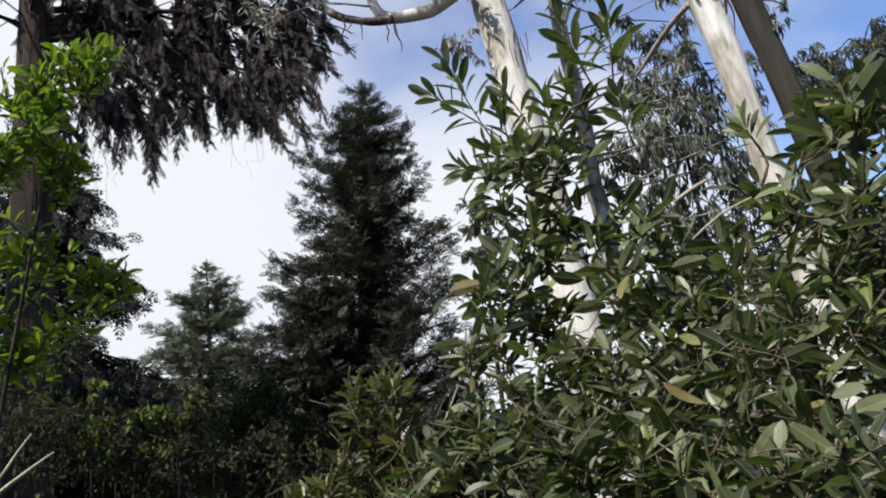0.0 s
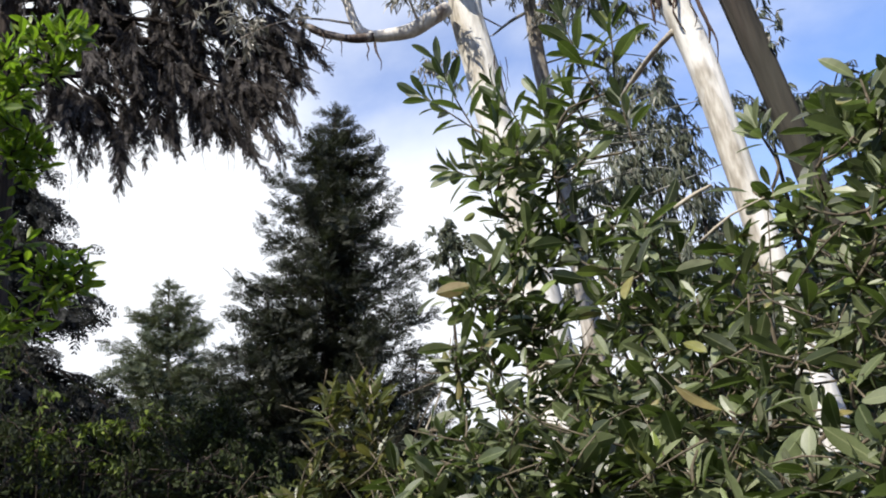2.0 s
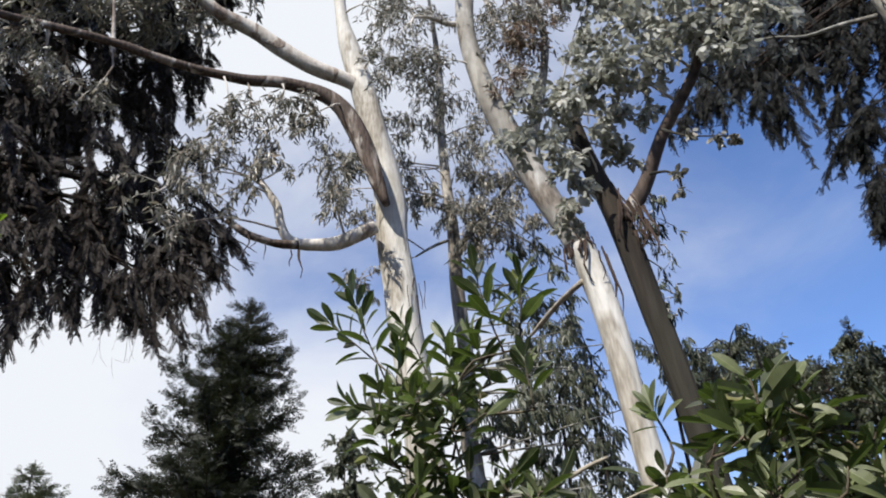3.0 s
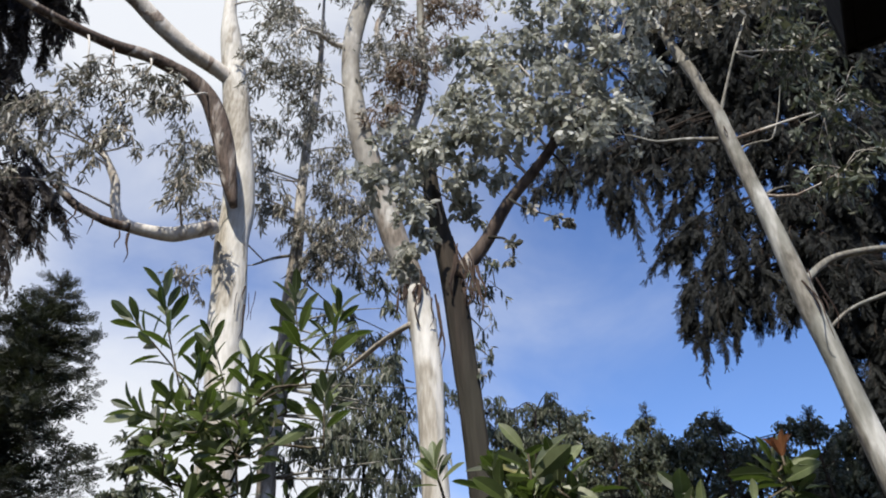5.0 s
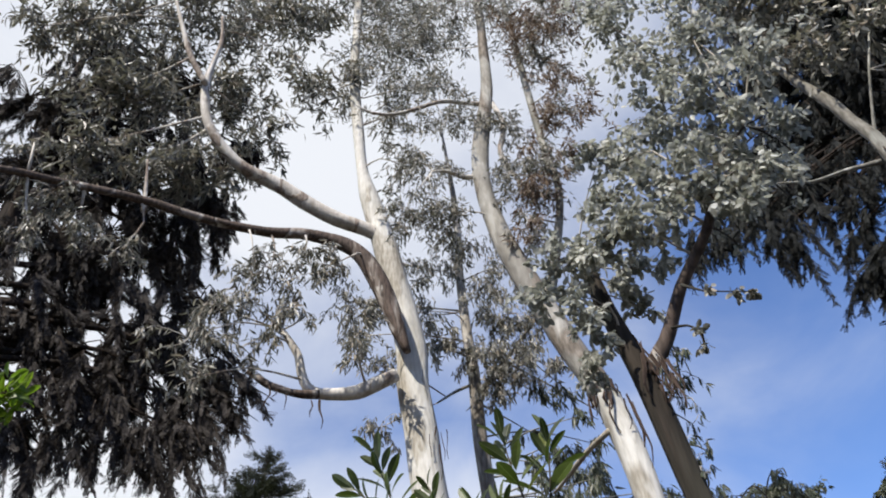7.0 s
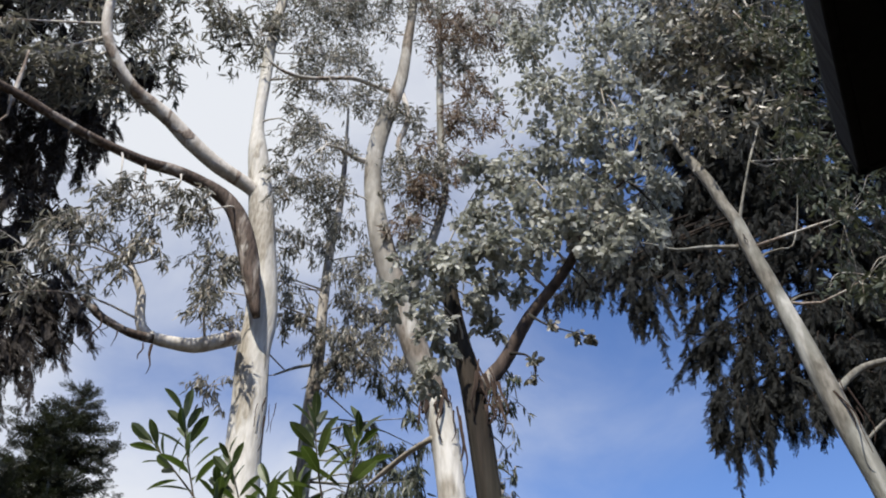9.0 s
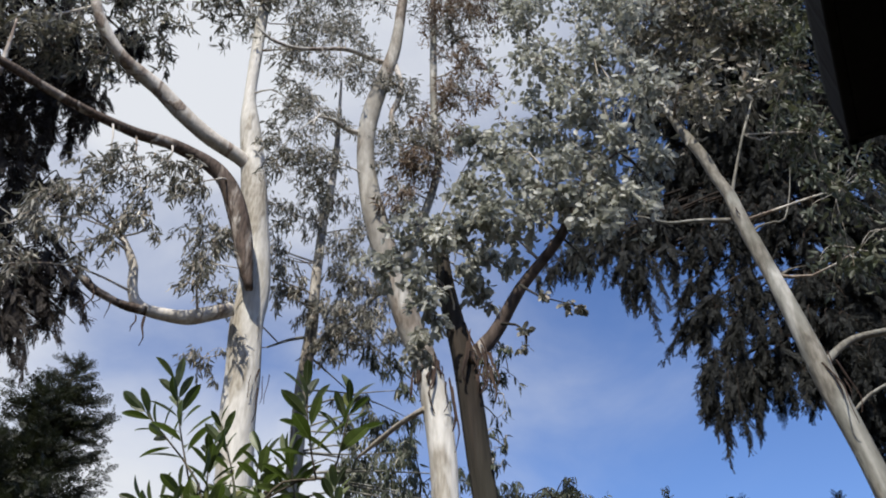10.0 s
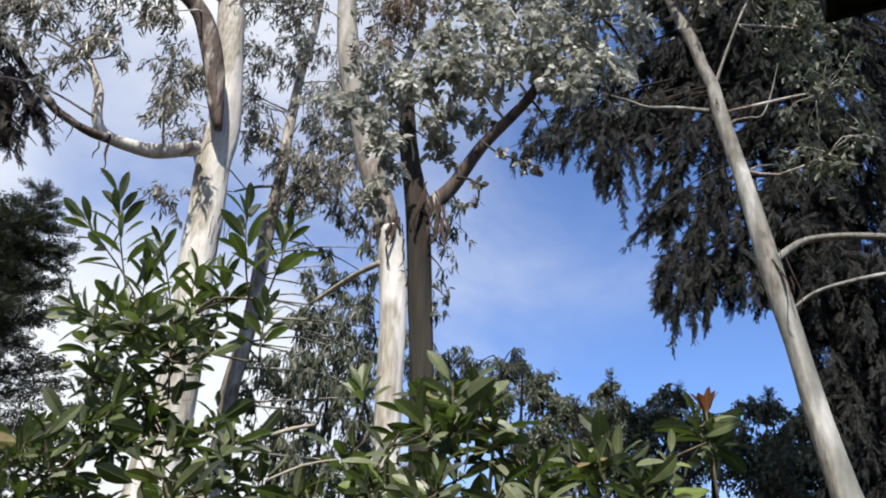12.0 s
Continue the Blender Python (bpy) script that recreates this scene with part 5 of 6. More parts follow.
conifer((-3.0, 19.3, 0), 7.6, 2.0, 0.12, "dark young redwood beside the tall one", REDWOOD_NEEDLE, lean=(0.25, 0), whorls=26, per_whorl=8, trunk=0.2, fall=0.0, taper=0.6, seed=15, dense=2.2, spray=(0.22, 0.42), ragged=0.25)
conifer((0.3, 21.0, 0), 6.0, 1.4, 0.12, "dark slim redwood behind the shrub", REDWOOD_NEEDLE, lean=(0.6, 0), whorls=24, per_whorl=7, trunk=0.2, fall=0.05, taper=0.5, seed=16, dense=1.2, spray=(0.24, 0.45), ragged=0.3)
conifer((-7.6, 27.2, 0), 11.2, 4.9, 0.12, "small hazy green fir in the distance", FIR_NEEDLE, lean=(0.25, 0), whorls=28, per_whorl=9, trunk=0.2, fall=-0.05, taper=0.8, seed=12, spray=(0.28, 0.5), ragged=0.3, dense=2.2, puff=0.07)
conifer((-6.7, 12.6, 0), 10.0, 3.3, 0.08, "dark fir with drooping ragged boughs", SPRUCE_NEEDLE, lean=(0.5, 0), whorls=30, per_whorl=9, trunk=0.25, fall=0.5, taper=0.7, seed=13, ragged=0.3, dense=2.4, spray=(0.22, 0.42), puff=0.06)
# two firs outside the view, added only to shade the thicket on the left
conifer((-7.7, 3.6, 0), 10.0, 2.5, 0.1, "unseen dark fir added to shade the left thicket", SPRUCE_NEEDLE, whorls=24, per_whorl=8, trunk=0.22, fall=0.3, seed=17, dense=1.2)
conifer((-9.0, 5.6, 0), 11.5, 2.8, 0.1, "unseen dark fir added to shade the left thicket", SPRUCE_NEEDLE, whorls=26, per_whorl=8, trunk=0.25, fall=0.3, seed=18, dense=1.2)
for foot, tall, wide, k in (((13.97, 14.31, 0), 10.16, 1.1, 0), ((14.37, 12.44, 0), 9.28, 0.9, 1), ((13.20, 16.33, 0), 10.56, 1.6, 2), ((14.79, 10.26, 0), 8.52, 1.3, 3), ((12.60, 14.22, 0), 9.00, 1.5, 4)):
    conifer(foot, tall, wide, 0.1, "dark pointed conifer on the skyline", REDWOOD_NEEDLE, whorls=20, per_whorl=7, trunk=0.15, fall=0.0, taper=0.8, seed=40 + k, dense=1.0, spray=(0.25, 0.5), ragged=0.3)


def blob_tree(name, at, clumps, label, material, seed, density=1.0, leaf=(0.12, 0.22), trunk=0.12, slim=0.4, hang=0.5, group=""):
    tree = thing(name, at, label, "tree", group)
    cz = np.mean([c[2] for c in clumps])
    cx, cy = np.mean([c[0] for c in clumps]), np.mean([c[1] for c in clumps])
    line = [(at[0], at[1], -0.2, trunk), (at[0] * 0.5 + cx * 0.5, at[1] * 0.5 + cy * 0.5, cz * 0.5, trunk * 0.8), (cx, cy, cz, trunk * 0.25)]
    put("trunk", tubes("trunk", [line], sides=10, step=0.5), DARK_BARK, tree)
    leaf_clumps(tree, clumps, [line], material, size=leaf, slim=slim, density=density, hang=hang, twig_material=DARK_BARK)
    return tree


UNDERSTORY = [(-7.66, 15.18, 4.78, 1.14), (-6.77, 15.6, 4.24, 1.01), (-5.8, 15.98, 4.13, 1.01), (-4.87, 16.29, 4.01, 1), (-3.65, 16.6, 4.09, 1), (-2.7, 16.78, 3.12, 0.87), (-5.34, 16.14, 2.94, 1.12), (-3.77, 16.58, 2.59, 1), (-6.78, 15.59, 3.05, 1.12), (-7.82, 15.09, 3.2, 1.12), (-6.27, 15.8, 4.98, 0.57), (-8.56, 14.69, 4.33, 1.51), (-2.1, 16.87, 2.22, 0.75)]
TREELINE = [(11.93, 16.165, 10.319, 0.48), (12.54, 15.689, 9.667, 0.63), (13.111, 15.223, 9.035, 0.7), (13.904, 14.504, 9.652, 0.35), (13.973, 14.426, 8.861, 0.78), (14.676, 13.709, 8.838, 0.7), (15.088, 13.249, 9.417, 0.39), (15.538, 12.713, 8.174, 0.92), (16.333, 11.674, 8.96, 0.47), (13.62, 14.757, 7.963, 0.92), (14.593, 13.792, 7.519, 1.06), (12.648, 15.613, 8.107, 0.92), (11.437, 16.516, 9.471, 0.63), (16.311, 11.707, 7.82, 0.92), (16.875, 10.867, 8.577, 0.62), (16.984, 10.7, 7.587, 0.91), (17.345, 10.093, 7.005, 1.06), (16.521, 11.41, 6.979, 0.91)]
PINE = [(3.67, 34.81, 14.97, 0.6), (4.18, 34.75, 13.98, 0.76), (3.32, 34.84, 13.72, 0.49), (4.09, 34.76, 12.7, 0.67), (3.21, 34.85, 12.3, 0.48)]
BEHIND = [(4.36, 12.25, 5.41, 0.49), (4.96, 12.02, 4.95, 0.58), (3.17, 12.61, 4.96, 0.39), (5.46, 11.8, 4.25, 0.48), (4.64, 12.14, 4.25, 0.67), (3.74, 12.45, 4.16, 0.58), (5.63, 11.72, 3.29, 0.57), (6.49, 11.27, 3.26, 0.76), (6.61, 11.2, 2.38, 0.76), (5.78, 11.64, 2.39, 0.76), (4.86, 12.06, 3, 0.57), (3.88, 12.41, 3.1, 0.47), (6.2, 11.43, 5.09, 0.49), (6.75, 11.11, 4.34, 0.58), (5.54, 11.76, 5.69, 0.4)]
HEDGE = [(2.47, 9.69, 2.93, 0.49), (3.27, 9.45, 2.77, 0.49), (4, 9.16, 2.61, 0.49), (4.67, 8.84, 2.46, 0.49), (5.27, 8.5, 2.31, 0.49), (2.14, 9.77, 2.28, 0.49), (2.94, 9.56, 2.14, 0.49), (3.69, 9.29, 2, 0.49), (4.37, 8.99, 1.87, 0.49), (4.99, 8.67, 1.74, 0.49), (1.36, 9.91, 1.71, 0.49), (2.18, 9.76, 1.59, 0.49), (2.97, 9.55, 1.46, 0.49), (3.7, 9.29, 1.34, 0.49), (4.37, 8.99, 1.23, 0.49), (4.98, 8.67, 1.13, 0.49), (1.32, 9.91, 1.05, 0.49), (2.13, 9.77, 0.93, 0.49), (2.91, 9.57, 0.82, 0.49), (3.63, 9.32, 0.72, 0.49), (4.29, 9.03, 0.63, 0.49), (4.9, 8.72, 0.55, 0.49)]
THICKET = [(-2.86, 6.39, 2.71, 0.41), (-2.41, 6.57, 2.54, 0.4), (-2.01, 6.7, 2.64, 0.3), (-1.68, 6.79, 2.29, 0.4), (-2.67, 6.47, 2.31, 0.45), (-1.3, 6.88, 2.11, 0.35), (-2.14, 6.67, 2.21, 0.45), (-2.95, 6.35, 3.21, 0.31), (-3.25, 6.2, 2.66, 0.56), (-0.9, 6.94, 1.96, 0.3)]
LIT_SAPLING = [(-2.608, 6.28, 2.617, 0.109), (-2.394, 6.365, 2.633, 0.129), (-2.169, 6.445, 2.648, 0.119), (-1.934, 6.519, 2.676, 0.109), (-2.527, 6.313, 2.401, 0.108), (-2.236, 6.422, 2.366, 0.108), (-2.704, 6.239, 2.493, 0.118), (-2.658, 6.259, 2.922, 0.1)]
E_LEAVES_LOW += GUM_FAR
E_LEAVES_LOW.sort(key=lambda c: c[0] / c[1])
for k in range(0, len(E_LEAVES_LOW), 3):
    group = E_LEAVES_LOW[k:k + 3]
    blob_tree("gum_sapling", (group[0][0], group[0][1] + 0.3, 0), group, "thin eucalyptus sapling with hanging narrow leaves", DIM_LEAF, k, density=0.55, hang=1.6, leaf=(0.12, 0.20), trunk=0.05, slim=0.2, group="gum saplings")
for k in range(0, len(BEHIND), 3):
    group = BEHIND[k:k + 3]
    blob_tree("background_tree", (group[0][0], group[0][1], 0), group, "grey-green leafy tree behind the shrub", DIM_LEAF, k, density=0.8, hang=0.9, leaf=(0.12, 0.2), trunk=0.05, slim=0.25, group="background trees")
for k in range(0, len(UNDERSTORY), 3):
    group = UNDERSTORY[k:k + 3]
    blob_tree("understory_tree", (group[0][0], group[0][1], 0), group, "understory tree with shade put into its dark green", SHADED_LEAF, k, density=1.0, leaf=(0.09, 0.16), group="understory trees")
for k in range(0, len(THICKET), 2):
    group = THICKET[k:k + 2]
    blob_tree("sapling", (group[0][0], group[0][1], 0), group, "broadleaf sapling with green darkened to look shaded", SHADED_LEAF, k, density=1.1, leaf=(0.035, 0.07), trunk=0.015, slim=0.48, group="shady saplings")
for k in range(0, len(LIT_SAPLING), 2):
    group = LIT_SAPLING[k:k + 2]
    blob_tree("sapling", (group[0][0], group[0][1], 0), group, "yellow-green sapling with colour brightened to look lit", LIT_LEAF, k, density=1.5, leaf=(0.05, 0.09), trunk=0.006, slim=0.4, group="shady saplings")
# dark backing behind the shrub, with the shade in the leaf colour
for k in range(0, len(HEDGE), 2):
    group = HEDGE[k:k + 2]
    blob_tree("sapling", (group[0][0], group[0][1], 0), group, "dim green broadleaf sapling behind the gum trunks", SHADED_LEAF, k, density=0.8, leaf=(0.09, 0.15), trunk=0.02, slim=0.45, group="shady saplings")
for k in range(0, len(TREELINE), 3):
    group = TREELINE[k:k + 3]
    blob_tree("distant_tree", (group[0][0], group[0][1], 0), group, "distant olive treetop on the skyline", DIM_LEAF, k, density=1.6, hang=0.9, leaf=(0.10, 0.18), group="skyline trees")

g = np.random.default_rng(77)
for k in range(13):
    a, r = radians(27 + 3.1 * k), g.uniform(19.0, 22.0)
    x, y = r * math.sin(a), r * math.cos(a)
    group = [(x + g.normal(0, 0.5), y + g.normal(0, 0.5), z, g.uniform(0.95, 1.3)) for z in (2.4, 4.3, 6.0)]
    blob_tree("distant_tree", (x, y, 0), group, "dim leafy tree under the skyline", DIM_LEAF, k, density=0.8, hang=0.6, leaf=(0.16, 0.28), group="skyline trees")


def far_woods():
    """The forest that closes the view all round, past the trees that stand singly."""
    g = np.random.default_rng(31)
    woods = thing("far_woods", (0, 30, 0), "dim distant forest edge closing the clearing", "woods")
    tagged(woods, kind="stuff")
    clumps, stems = [], []
    for k in range(300):
        a = 2 * np.pi * (k + g.uniform(0, 1)) / 300
        r = g.uniform(25, 36)
        h = (g.uniform(0.3, 2.2) if k % 2 else g.uniform(1.5, 5.2)) * (0.8 + 0.2 * math.sin(5 * a))
        x, y = r * math.sin(a), r * math.cos(a)
        clumps.append((x, y, h, g.uniform(0.9, 1.6)))
        if k % 3 == 0:
            stems.append([(x, y, -0.5, 0.16), (x + g.normal(0, 0.2), y, h * 0.6, 0.12), (x + g.normal(0, 0.4), y, h + 1.5, 0.03)])
    put("stem_mass", tubes("stem_mass", stems, sides=6, step=1.0), DARK_BARK, woods, "", "stuff")
    leaf_clumps(woods, clumps, [], SHADED_LEAF, size=(0.25, 0.5), slim=0.55, density=0.5, hang=0.3)


far_woods()
blob_tree("pine_tree", (3.0, 34.9, 0), PINE, "hazy distant pine with open crown", DIM_LEAF, 3, density=0.5, leaf=(0.2, 0.35))

# ---- shrubs ----
SINGLES = []


def whorled_shrub(name, at, beds, tips, label, leaf_material, size, slim, seed, leaves=(5, 9), singles=0, stem_material=None, feet=9, lift=0.7, tangle=0, spread=1.0, sag=0.9, shoots=()):
    """A many-stemmed shrub: stems fan up from the ground, branch, and end in whorls of leaves. beds: lists of clumps, with the whorls in each clump."""
    g = np.random.default_rng(seed)
    shrub = thing(name, at, label, "shrub")
    base = np.array(at, float)
    hubs = [np.array(t) for t in tips]
    for clumps, many in beds:
        for x, y, z, r in clumps:
            for _ in range(many):
                hubs.append(np.array([x, y, z]) + unit(g.normal(0, 1, 3)) * r * g.uniform(0.2, 1.3))
    hubs = [h for h in hubs if h[2] > 0.35]
    hubs.sort(key=lambda h: np.linalg.norm((h - base) * (0.6, 0.6, 1)))
    joints, twigs = [], []
    for k in range(feet):
        goal = hubs[int((0.25 + 0.7 * k / feet) * len(hubs))] + (0, 0, -0.12)
        f = base + (0.35 * (goal - base)) * (1, 1, 0) + (g.uniform(-0.15, 0.15), g.uniform(-0.15, 0.15), 0)
        line = [(*f - (0, 0, 0.15), 0.014), (*(f * 0.6 + goal * 0.4 + g.normal(0, 0.07, 3)), 0.010), (*(f * 0.25 + goal * 0.75 + g.normal(0, 0.05, 3)), 0.007), (*goal, 0.004)]
        put("stem", tubes("stem", [line], sides=7, step=0.06, lump=0.05), stem_material or STEM_BARK, shrub)
        joints += [c[:3] for c in spline(line, 0.09) if c[2] > 0.5]
    pos, d, up, ln = [], [], [], []
    for h in hubs:
        q = np.array(joints)
        gap = np.linalg.norm(q - h, axis=1) + 1.2 * np.maximum(0, q[:, 2] - h[2] + 0.02)
        near = q[int(np.argmin(gap))]
        run = np.linalg.norm(h - near)
        mid = (near + h) / 2 + g.normal(0, 0.10, 3) * run + (0, 0, -0.08 * run)
        twigs.append([(*near, 0.0035 + 0.003 * min(1, run)), (*mid, 0.003), (*h, 0.002)])
        joints += [mid, h]
        axis = unit(unit(h - mid) * 0.8 + (0, 0, lift) + g.normal(0, 0.25, 3))
        a1 = unit(np.cross(axis, (0.3, 0.8, 0.1)))
        a2 = np.cross(axis, a1)
        n = int(g.integers(*leaves))
        turn = g.uniform(0, 6.28)
        for i in range(n):
            a = turn + 2.4 * i
            back = 0.012 * i * g.uniform(0.6, 1.3)
            rise = g.uniform(sag, 1.9) - back * 16
            out = a1 * math.cos(a) + a2 * math.sin(a)
            pos.append(h - axis * back + out * 0.003)
            d.append(unit(out + axis * max(rise, sag - 1.05) + np.array([0, 0, -0.08])))
            up.append(unit(axis + g.normal(0, 0.5, 3)))
            ln.append((size[0] + (size[1] - size[0]) * g.uniform(0, 1) ** spread) * (1.12 if h[2] > 2.15 else 1.0))
    for x0, y0, z0, x1, y1, z1, n, size_of in shoots:
        foot, tip = np.array([x0, y0, z0]), np.array([x1, y1, z1])
        q = np.array(joints)
        near = q[int(np.argmin(np.linalg.norm(q - foot, axis=1) + 0.8 * np.maximum(0, q[:, 2] - foot[2])))]
        bend = (foot + tip) / 2 + g.normal(0, 0.006, 3)
        twigs += [[(*near, 0.004), (*((near + foot) / 2 + g.normal(0, 0.02, 3)), 0.0036), (*foot, 0.0032)], [(*foot, 0.0032), (*bend, 0.0026), (*tip, 0.0014)]]
        axis = unit(tip - foot)
        a1 = unit(np.cross(axis, (0.3, 0.8, 0.1)))
        a2 = np.cross(axis, a1)
        for i in range(int(n)):
            u = i / (n - 1)
            a = 2.4 * i + g.uniform(-0.3, 0.3)
            out = a1 * math.cos(a) + a2 * math.sin(a)
            pos.append(foot + (tip - foot) * (0.22 + 0.78 * u))
            d.append(unit(out * (0.95 - 0.45 * u) + axis * (0.55 + 0.6 * u)))
            up.append(unit(axis + g.normal(0, 0.3, 3)))
            ln.append(size_of * g.uniform(0.8, 1.1) * (1.0 - 0.25 * u))
    pos, d, up, ln = np.array(pos), np.array(d), np.array(up), np.array(ln)
    put("twig_tangle", tubes("twig_tangle", twigs, sides=5, step=0.06, lump=0.04), stem_material or STEM_BARK, shrub, "", "stuff")
    if tangle:
        loose = []
        for clumps, many in beds:
            for x, y, z, r in clumps:
                for _ in range(tangle if z < 2.0 else 0):
                    c = np.array([x, y, z]) + g.normal(0, 0.6, 3) * r
                    way = unit(g.normal(0, 1, 3) * (1, 1, 0.8)) * g.uniform(0.03, 0.13)
                    loose.append([(*(c - way), g.uniform(0.0012, 0.0026)), (*(c + g.normal(0, 0.015, 3)), 0.0016), (*(c + way), 0.0007)])
        put("dead_twig_tangle", tubes("dead_twig_tangle", loose, sides=4, step=0.05, lump=0.05), STEM_BARK, shrub, "", "stuff")
    order = np.argsort(np.linalg.norm(pos - np.array((0.2, 0.0, 1.7)), axis=1))
    one, rest = order[:singles], order[singles:]
    w = ln * slim * g.uniform(0.85, 1.2, len(ln))
    put("foliage", blades("foliage", pos[rest], d[rest], up[rest], ln[rest], w[rest], broad_blade(), veined=True), leaf_material, shrub, "", "stuff")
    for i in one:
        SINGLES.append((shrub, pos[i], d[i], up[i], ln[i], w[i]))
    return shrub


SHRUB_TOP = [(0.39, 2.16, 2.56, 0.09), (0.56, 2.19, 2.67, 0.09), (0.37, 2.16, 2.29, 0.09), (0.22, 2.21, 2.19, 0.09), (0.31, 2.13, 2.07, 0.1), (0.56, 2.13, 2.25, 0.09), (0.66, 2, 2.24, 0.1), (0.54, 1.98, 2.02, 0.1), (0.75, 1.69, 2.05, 0.09), (0.82, 1.53, 2.06, 0.09), (0.89, 1.45, 2.17, 0.07), (0.96, 1.4, 2.21, 0.06), (0.9, 1.37, 2.05, 0.07), (0.85, 1.44, 1.93, 0.08)]
SHRUB_MID_A = [(0.35, 2.13, 2.04, 0.09), (0.39, 2.04, 1.89, 0.08), (0.41, 1.96, 1.7, 0.08), (0.64, 1.76, 1.91, 0.09), (0.72, 1.52, 1.84, 0.09), (0.8, 1.38, 1.75, 0.08), (0.15, 2.07, 1.93, 0.09), (0.29, 1.97, 1.82, 0.1), (0.43, 1.84, 1.78, 0.1), (0.54, 1.71, 1.74, 0.09), (0.6, 1.48, 1.67, 0.08), (0.66, 1.35, 1.61, 0.08)]
SHRUB_MID_B = [(0.04, 1.99, 1.74, 0.09), (0.17, 1.89, 1.66, 0.09), (0.26, 1.48, 1.65, 0.07), (0.36, 1.46, 1.6, 0.07), (0.46, 1.43, 1.56, 0.07), (0.55, 1.29, 1.53, 0.06), (0.6, 1.15, 1.52, 0.06), (-0.03, 2, 1.64, 0.07), (0.22, 1.58, 1.5, 0.09), (0.45, 1.32, 1.46, 0.08), (-0.12, 1.9, 1.54, 0.1)]
SHRUB_MID = SHRUB_MID_A + SHRUB_MID_B
SHRUB_EAST = [(0.968, 1.549, 2.264, 0.06), (1.019, 1.419, 2.184, 0.06), (1.13, 1.37, 2.124, 0.06), (1.22, 1.291, 2.143, 0.06), (1.58, 1.283, 2.294, 0.04), (1.38, 1.292, 2.114, 0.07), (0.868, 1.649, 2.135, 0.07), (1.04, 1.34, 2.023, 0.08), (1.27, 1.282, 2.013, 0.09), (0.235, 2.025, 2.125, 0.09), (0.325, 2.095, 2.216, 0.08), (0.81, 1.379, 1.963, 0.09), (0.507, 1.807, 2.015, 0.11)]
# upright shoots: foot, tip, leaves, leaf length
SHOOTS_HIGH = [(0.356, 2.424, 2.745, 0.241, 2.408, 3.067, 17, 0.138), (0.321, 2.449, 2.831, 0.172, 2.434, 2.957, 12, 0.123), (0.407, 2.294, 2.602, 0.376, 2.269, 2.777, 13, 0.12), (0.606, 1.937, 2.601, 0.546, 1.924, 2.85, 15, 0.128), (0.648, 1.924, 2.609, 0.669, 1.885, 2.832, 14, 0.128), (0.487, 2.279, 2.631, 0.389, 2.267, 2.877, 13, 0.108), (0.314, 2.41, 2.619, 0.236, 2.388, 2.641, 11, 0.126), (0.524, 2.167, 2.598, 0.497, 2.143, 2.742, 14, 0.115)]
SHOOTS_LOW = [(0.592, 2.046, 2.563, 0.55, 2.027, 2.696, 13, 0.117), (0.488, 2.125, 2.45, 0.422, 2.108, 2.559, 13, 0.123), (0.409, 2.294, 2.522, 0.32, 2.278, 2.641, 13, 0.126), (0.662, 1.919, 2.429, 0.647, 1.893, 2.569, 13, 0.102), (0.845, 1.623, 2.252, 0.816, 1.604, 2.294, 11, 0.09)]
SHRUB_LOW = [(-0.19, 2.27, 1.91, 0.06), (-0.12, 2.29, 1.8, 0.08), (-0.25, 2.28, 1.74, 0.08), (-0.09, 2.3, 1.69, 0.08), (-0.32, 2.28, 1.66, 0.08), (-0.2, 2.29, 1.61, 0.1), (-0.41, 2.26, 1.64, 0.07), (-0.09, 2.28, 1.92, 0.05)]
SHRUB_WEST = [(-1.08, 2.16, 3.01, 0.13), (-0.93, 2.17, 3.1, 0.08), (-1.17, 2.21, 2.86, 0.12), (-1.07, 2.29, 2.81, 0.07), (-1.2, 2.34, 2.54, 0.12), (-1.01, 2.47, 2.45, 0.08), (-1.2, 2.41, 2.36, 0.14), (-1.26, 2.42, 2.24, 0.1), (-1.3, 2.18, 2.78, 0.18), (-1.36, 2.32, 2.38, 0.14)]
SHRUB_CORE = [(0.29, 2.08, 2.46, 0.07), (0.38, 2.04, 2.51, 0.07), (0.49, 2.03, 2.5, 0.08), (0.49, 2.09, 2.37, 0.08), (0.35, 2.12, 2.34, 0.08), (0.65, 2.09, 2.25, 0.09), (0.46, 2.13, 2.24, 0.08), (0.27, 2.18, 2.17, 0.08)]
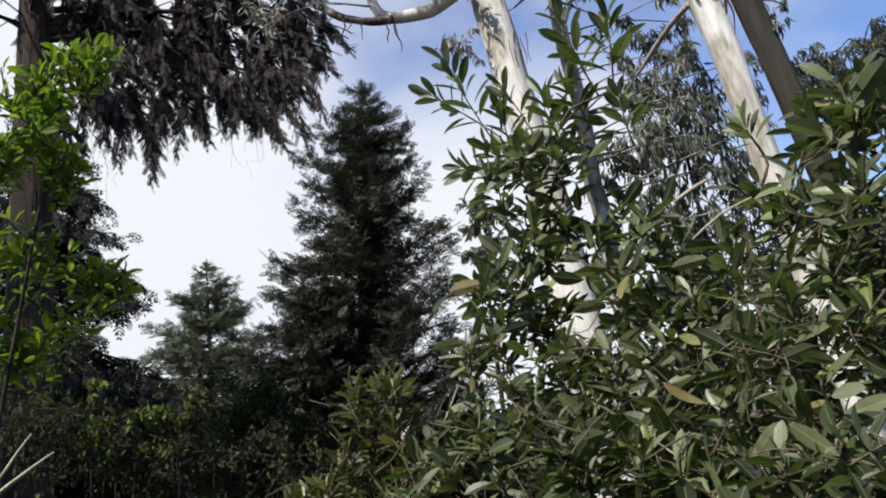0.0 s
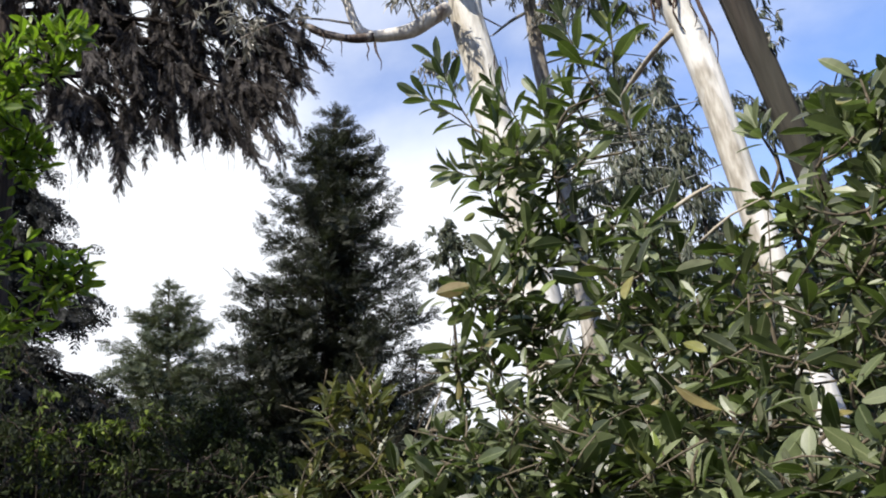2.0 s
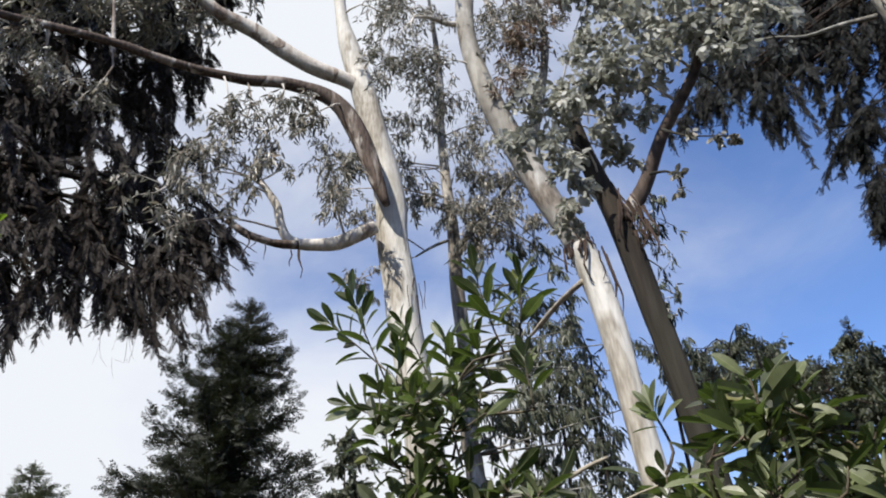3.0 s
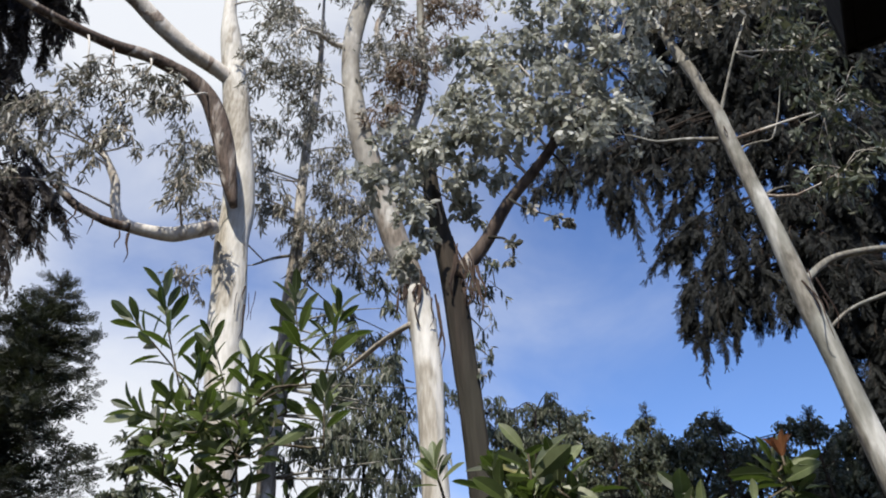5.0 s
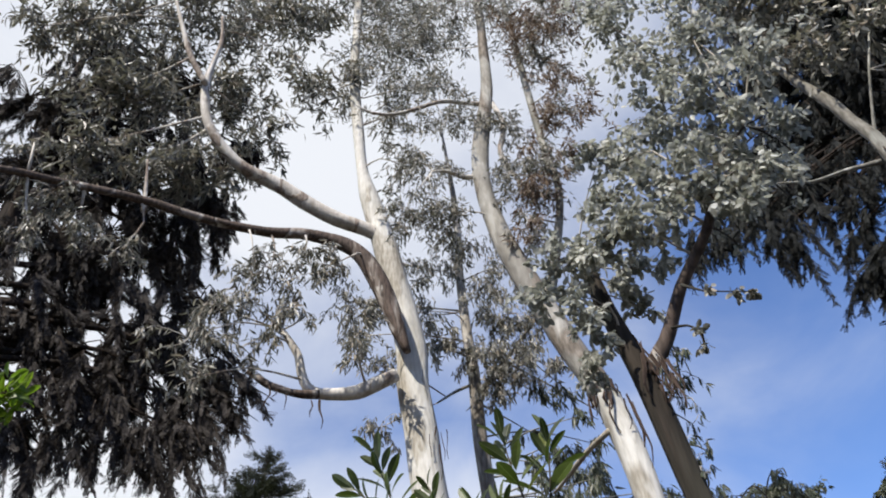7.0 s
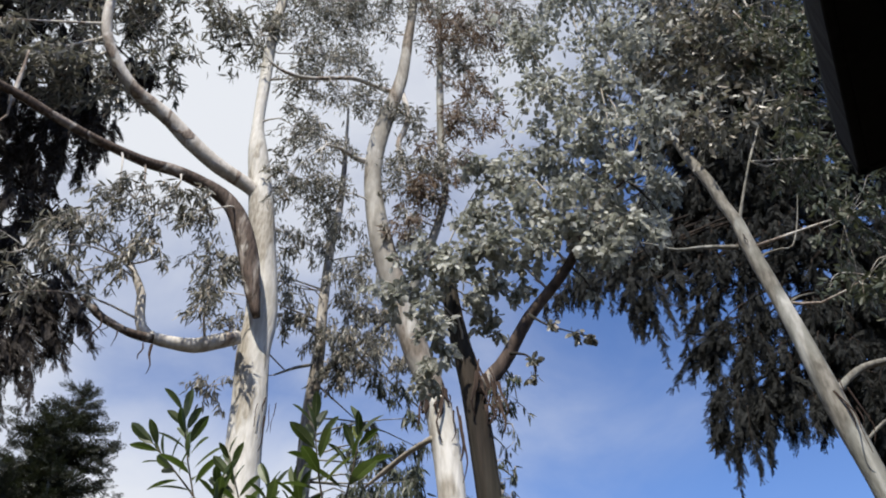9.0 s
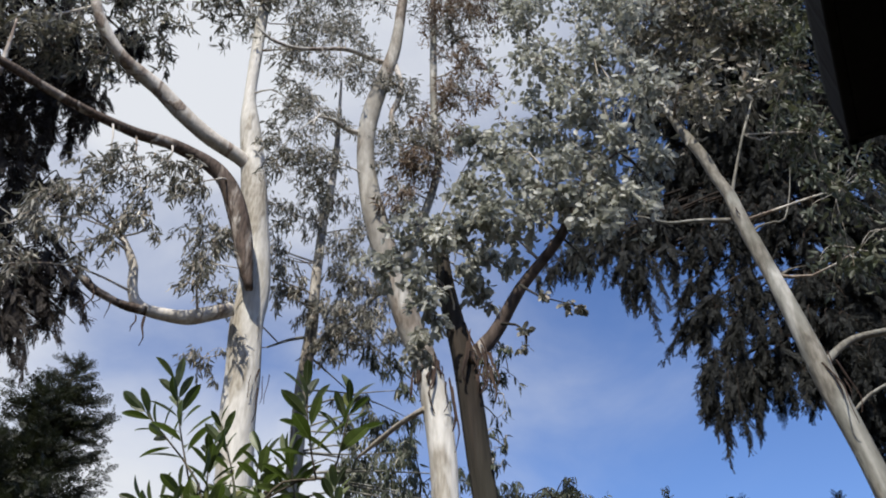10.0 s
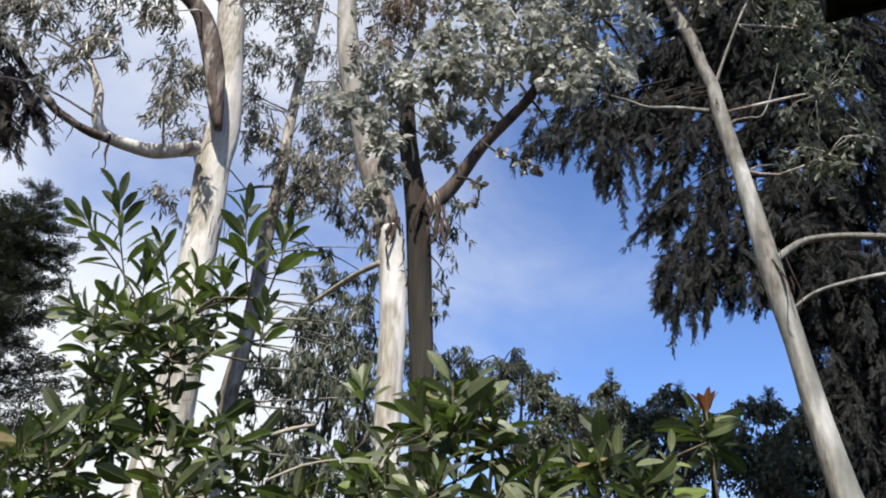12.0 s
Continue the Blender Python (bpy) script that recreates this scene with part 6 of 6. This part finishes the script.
SHRUB_DEEP = [(0.775, 2.052, 2.103, 0.11), (0.748, 2.138, 2.068, 0.11), (0.675, 2.041, 1.863, 0.11), (0.724, 2.205, 1.794, 0.11), (0.653, 2.117, 1.657, 0.11), (0.624, 2.132, 1.558, 0.11), (0.626, 2.235, 1.434, 0.11), (0.835, 1.964, 2.055, 0.11), (0.837, 2.166, 1.991, 0.11), (0.75, 1.939, 1.87, 0.11), (0.833, 2.23, 1.774, 0.11), (0.757, 2.132, 1.652, 0.11), (0.727, 2.249, 1.489, 0.11), (0.684, 2.174, 1.395, 0.11), (0.867, 1.936, 1.93, 0.11), (0.952, 2.151, 1.882, 0.11), (0.879, 2.088, 1.751, 0.11), (0.805, 2.041, 1.631, 0.11), (0.817, 2.2, 1.521, 0.11), (0.809, 2.165, 1.414, 0.11), (0.945, 2.095, 1.715, 0.11), (0.839, 1.923, 1.558, 0.11), (0.91, 2.078, 1.447, 0.11), (0.907, 2.149, 1.364, 0.11), (1.105, 1.889, 1.991, 0.11), (1.004, 2.148, 1.461, 0.11), (0.964, 2.145, 1.355, 0.11), (1.171, 1.851, 1.98, 0.11), (1.116, 1.839, 1.877, 0.11)]
BUD = (1.570, 1.267, 2.351)
BAMBOO = [(-0.6, 2.57, 1.59, 0.06), (-0.53, 2.59, 1.56, 0.06), (-0.58, 2.58, 1.5, 0.09)]
whorled_shrub("rhododendron_shrub", (0.85, 1.75, 0), [(SHRUB_TOP, 8), (SHRUB_MID, 18), (SHRUB_EAST, 9), (SHRUB_CORE, 6), (SHRUB_DEEP, 7)], [], "glossy evergreen shrub with whorled elliptic leaves", SHRUB_LEAF, (0.034, 0.104), 0.3, 21, singles=300, feet=14, tangle=9, spread=1.6, sag=0.25, shoots=SHOOTS_HIGH + SHOOTS_LOW)
whorled_shrub("low_shrub", (-0.25, 2.35, 0), [(SHRUB_LOW, 13)], [], "low olive shrub with narrow yellowing leaves", OLIVE_LEAF, (0.035, 0.085), 0.24, 22, feet=5, leaves=(4, 9), tangle=3)
whorled_shrub("bamboo_clump", (BAMBOO[0][0], BAMBOO[0][1], 0), [(BAMBOO, 10)], [], "pale yellow-green bamboo tuft with arching narrow leaves", STRAW_LEAF, (0.05, 0.10), 0.11, 24, feet=4, leaves=(4, 7), lift=0.3)
whorled_shrub("bright_green_shrub", (-2.1, 2.9, 0), [(SHRUB_WEST, 24)], [], "bright green leafy shrub with soft sunlit leaves", BRIGHT_LEAF, (0.035, 0.068), 0.3, 23, feet=3, lift=0.2, stem_material=DARK_BARK)


for pts in DRY_TWIGS:
    stick = thing("dry_stick", pts[0][:3], "thin pale dry stick caught among shrub leaves", "stick", "dry sticks")
    put("stick", tubes("stick", [pts], sides=6, step=0.04, lump=0.08), DRY_WOOD, stick)


def bud(at):
    ob = thing("flower_bud", at, "orange-red pointed leaf bud on the shrub", "bud")
    g = np.random.default_rng(61)
    n = 9
    a = np.arange(n) * 2.4
    d = np.stack([np.cos(a) * 0.4, np.sin(a) * 0.4, np.ones(n)], 1)
    put("bud_scale", blades("bud_scale", np.tile(np.array(at, float), (n, 1)) - (0, 0, 0.03), unit(d), unit(np.stack([-np.cos(a), -np.sin(a), 0.3 + 0 * a], 1)), g.uniform(0.045, 0.07, n), g.uniform(0.016, 0.024, n), broad_blade(), veined=True), BUD_RED, ob)
    put("stem", tubes("stem", [[(at[0], at[1], at[2] - 0.25, 0.004), (at[0], at[1], at[2] - 0.1, 0.0035), (*at, 0.003)]], sides=6, step=0.05), STEM_BARK, ob)


bud(BUD)


# ---- house eave ----
def board(name, parent, a, b, c, thick, material, label=""):
    """A flat board from a corner a along two edges to b and c, with thickness along their normal."""
    a, b, c = Vector(a), Vector(b), Vector(c)
    u, v = b - a, c - a
    w = u.cross(v).normalized() * thick
    bm = bmesh.new()
    q = [bm.verts.new(p) for p in (a, a + u, a + u + v, a + v, a + w, a + u + w, a + u + v + w, a + v + w)]
    for f in ((0, 3, 2, 1), (4, 5, 6, 7), (0, 1, 5, 4), (1, 2, 6, 5), (2, 3, 7, 6), (3, 0, 4, 7)):
        bm.faces.new([q[i] for i in f])
    bmesh.ops.bevel(bm, geom=bm.edges[:], offset=min(0.004, thick * 0.2), segments=1, affect="EDGES")
    bmesh.ops.recalc_face_normals(bm, faces=bm.faces[:])
    me = bpy.data.meshes.new(name)
    bm.to_mesh(me)
    bm.free()
    return put(name, me, material, parent, label)


def house():
    along, inward = Vector((-0.83, -0.557, 0)).normalized(), Vector((0.557, -0.83, 0)).normalized()
    corner = Vector((1.668, 0.789, 3.298))
    home = thing("house", (corner + along * 3 + inward * 3) * Vector((1, 1, 0)), "dark timber house seen only by its eave corner", "house")
    length, depth, over = 7.0, 6.0, 0.6
    up = Vector((0, 0, 1))
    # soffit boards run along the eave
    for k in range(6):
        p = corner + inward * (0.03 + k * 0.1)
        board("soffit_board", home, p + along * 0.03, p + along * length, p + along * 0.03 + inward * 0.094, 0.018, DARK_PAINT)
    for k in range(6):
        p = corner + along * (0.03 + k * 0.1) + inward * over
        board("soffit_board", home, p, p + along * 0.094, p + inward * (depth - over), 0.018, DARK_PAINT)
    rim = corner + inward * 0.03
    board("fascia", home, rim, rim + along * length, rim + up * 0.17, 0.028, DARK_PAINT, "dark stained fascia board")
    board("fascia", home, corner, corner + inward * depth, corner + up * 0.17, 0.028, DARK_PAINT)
    lid = corner + up * 0.18 + along * 0.01 + inward * 0.01
    board("roof", home, lid, lid + along * (length + 0.1), lid + inward * (depth + 0.1), 0.06, FELT)
    foot = corner + along * over + inward * over
    foot.z = 0
    tall = up * 3.2
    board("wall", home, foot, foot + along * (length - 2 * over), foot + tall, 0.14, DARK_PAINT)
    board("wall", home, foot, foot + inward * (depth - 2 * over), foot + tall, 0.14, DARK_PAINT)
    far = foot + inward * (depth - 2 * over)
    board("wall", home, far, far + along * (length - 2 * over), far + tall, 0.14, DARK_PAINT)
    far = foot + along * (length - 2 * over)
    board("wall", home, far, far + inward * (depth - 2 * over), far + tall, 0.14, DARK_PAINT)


house()

# ---- the leaves that hang nearest, one by one ----
LEAF_SHAPES = []
for k in range(6):
    tv, tf = broad_blade(curl=0.08 + 0.04 * k, fold=0.06 + 0.03 * (k % 3))
    shape = mesh_from("leaf", tv, tf, smooth=True)
    vein_map(shape, tv, tf, 1)
    shape.materials.append(SHRUB_LEAF_ONE)
    LEAF_SHAPES.append(shape)
for k, (shrub, p, d, up, ln, w) in enumerate(SINGLES):
    x, y, z = (v[0] for v in frames(d[None], up[None]))
    ob = new("leaf", LEAF_SHAPES[k % 6])
    ob.parent = shrub
    m = Matrix([(x[i] * ln, y[i] * w, z[i] * ln, 0) for i in range(3)] + [(0, 0, 0, 1)])
    m.translation = Vector(p) - shrub.location
    ob.matrix_local = m
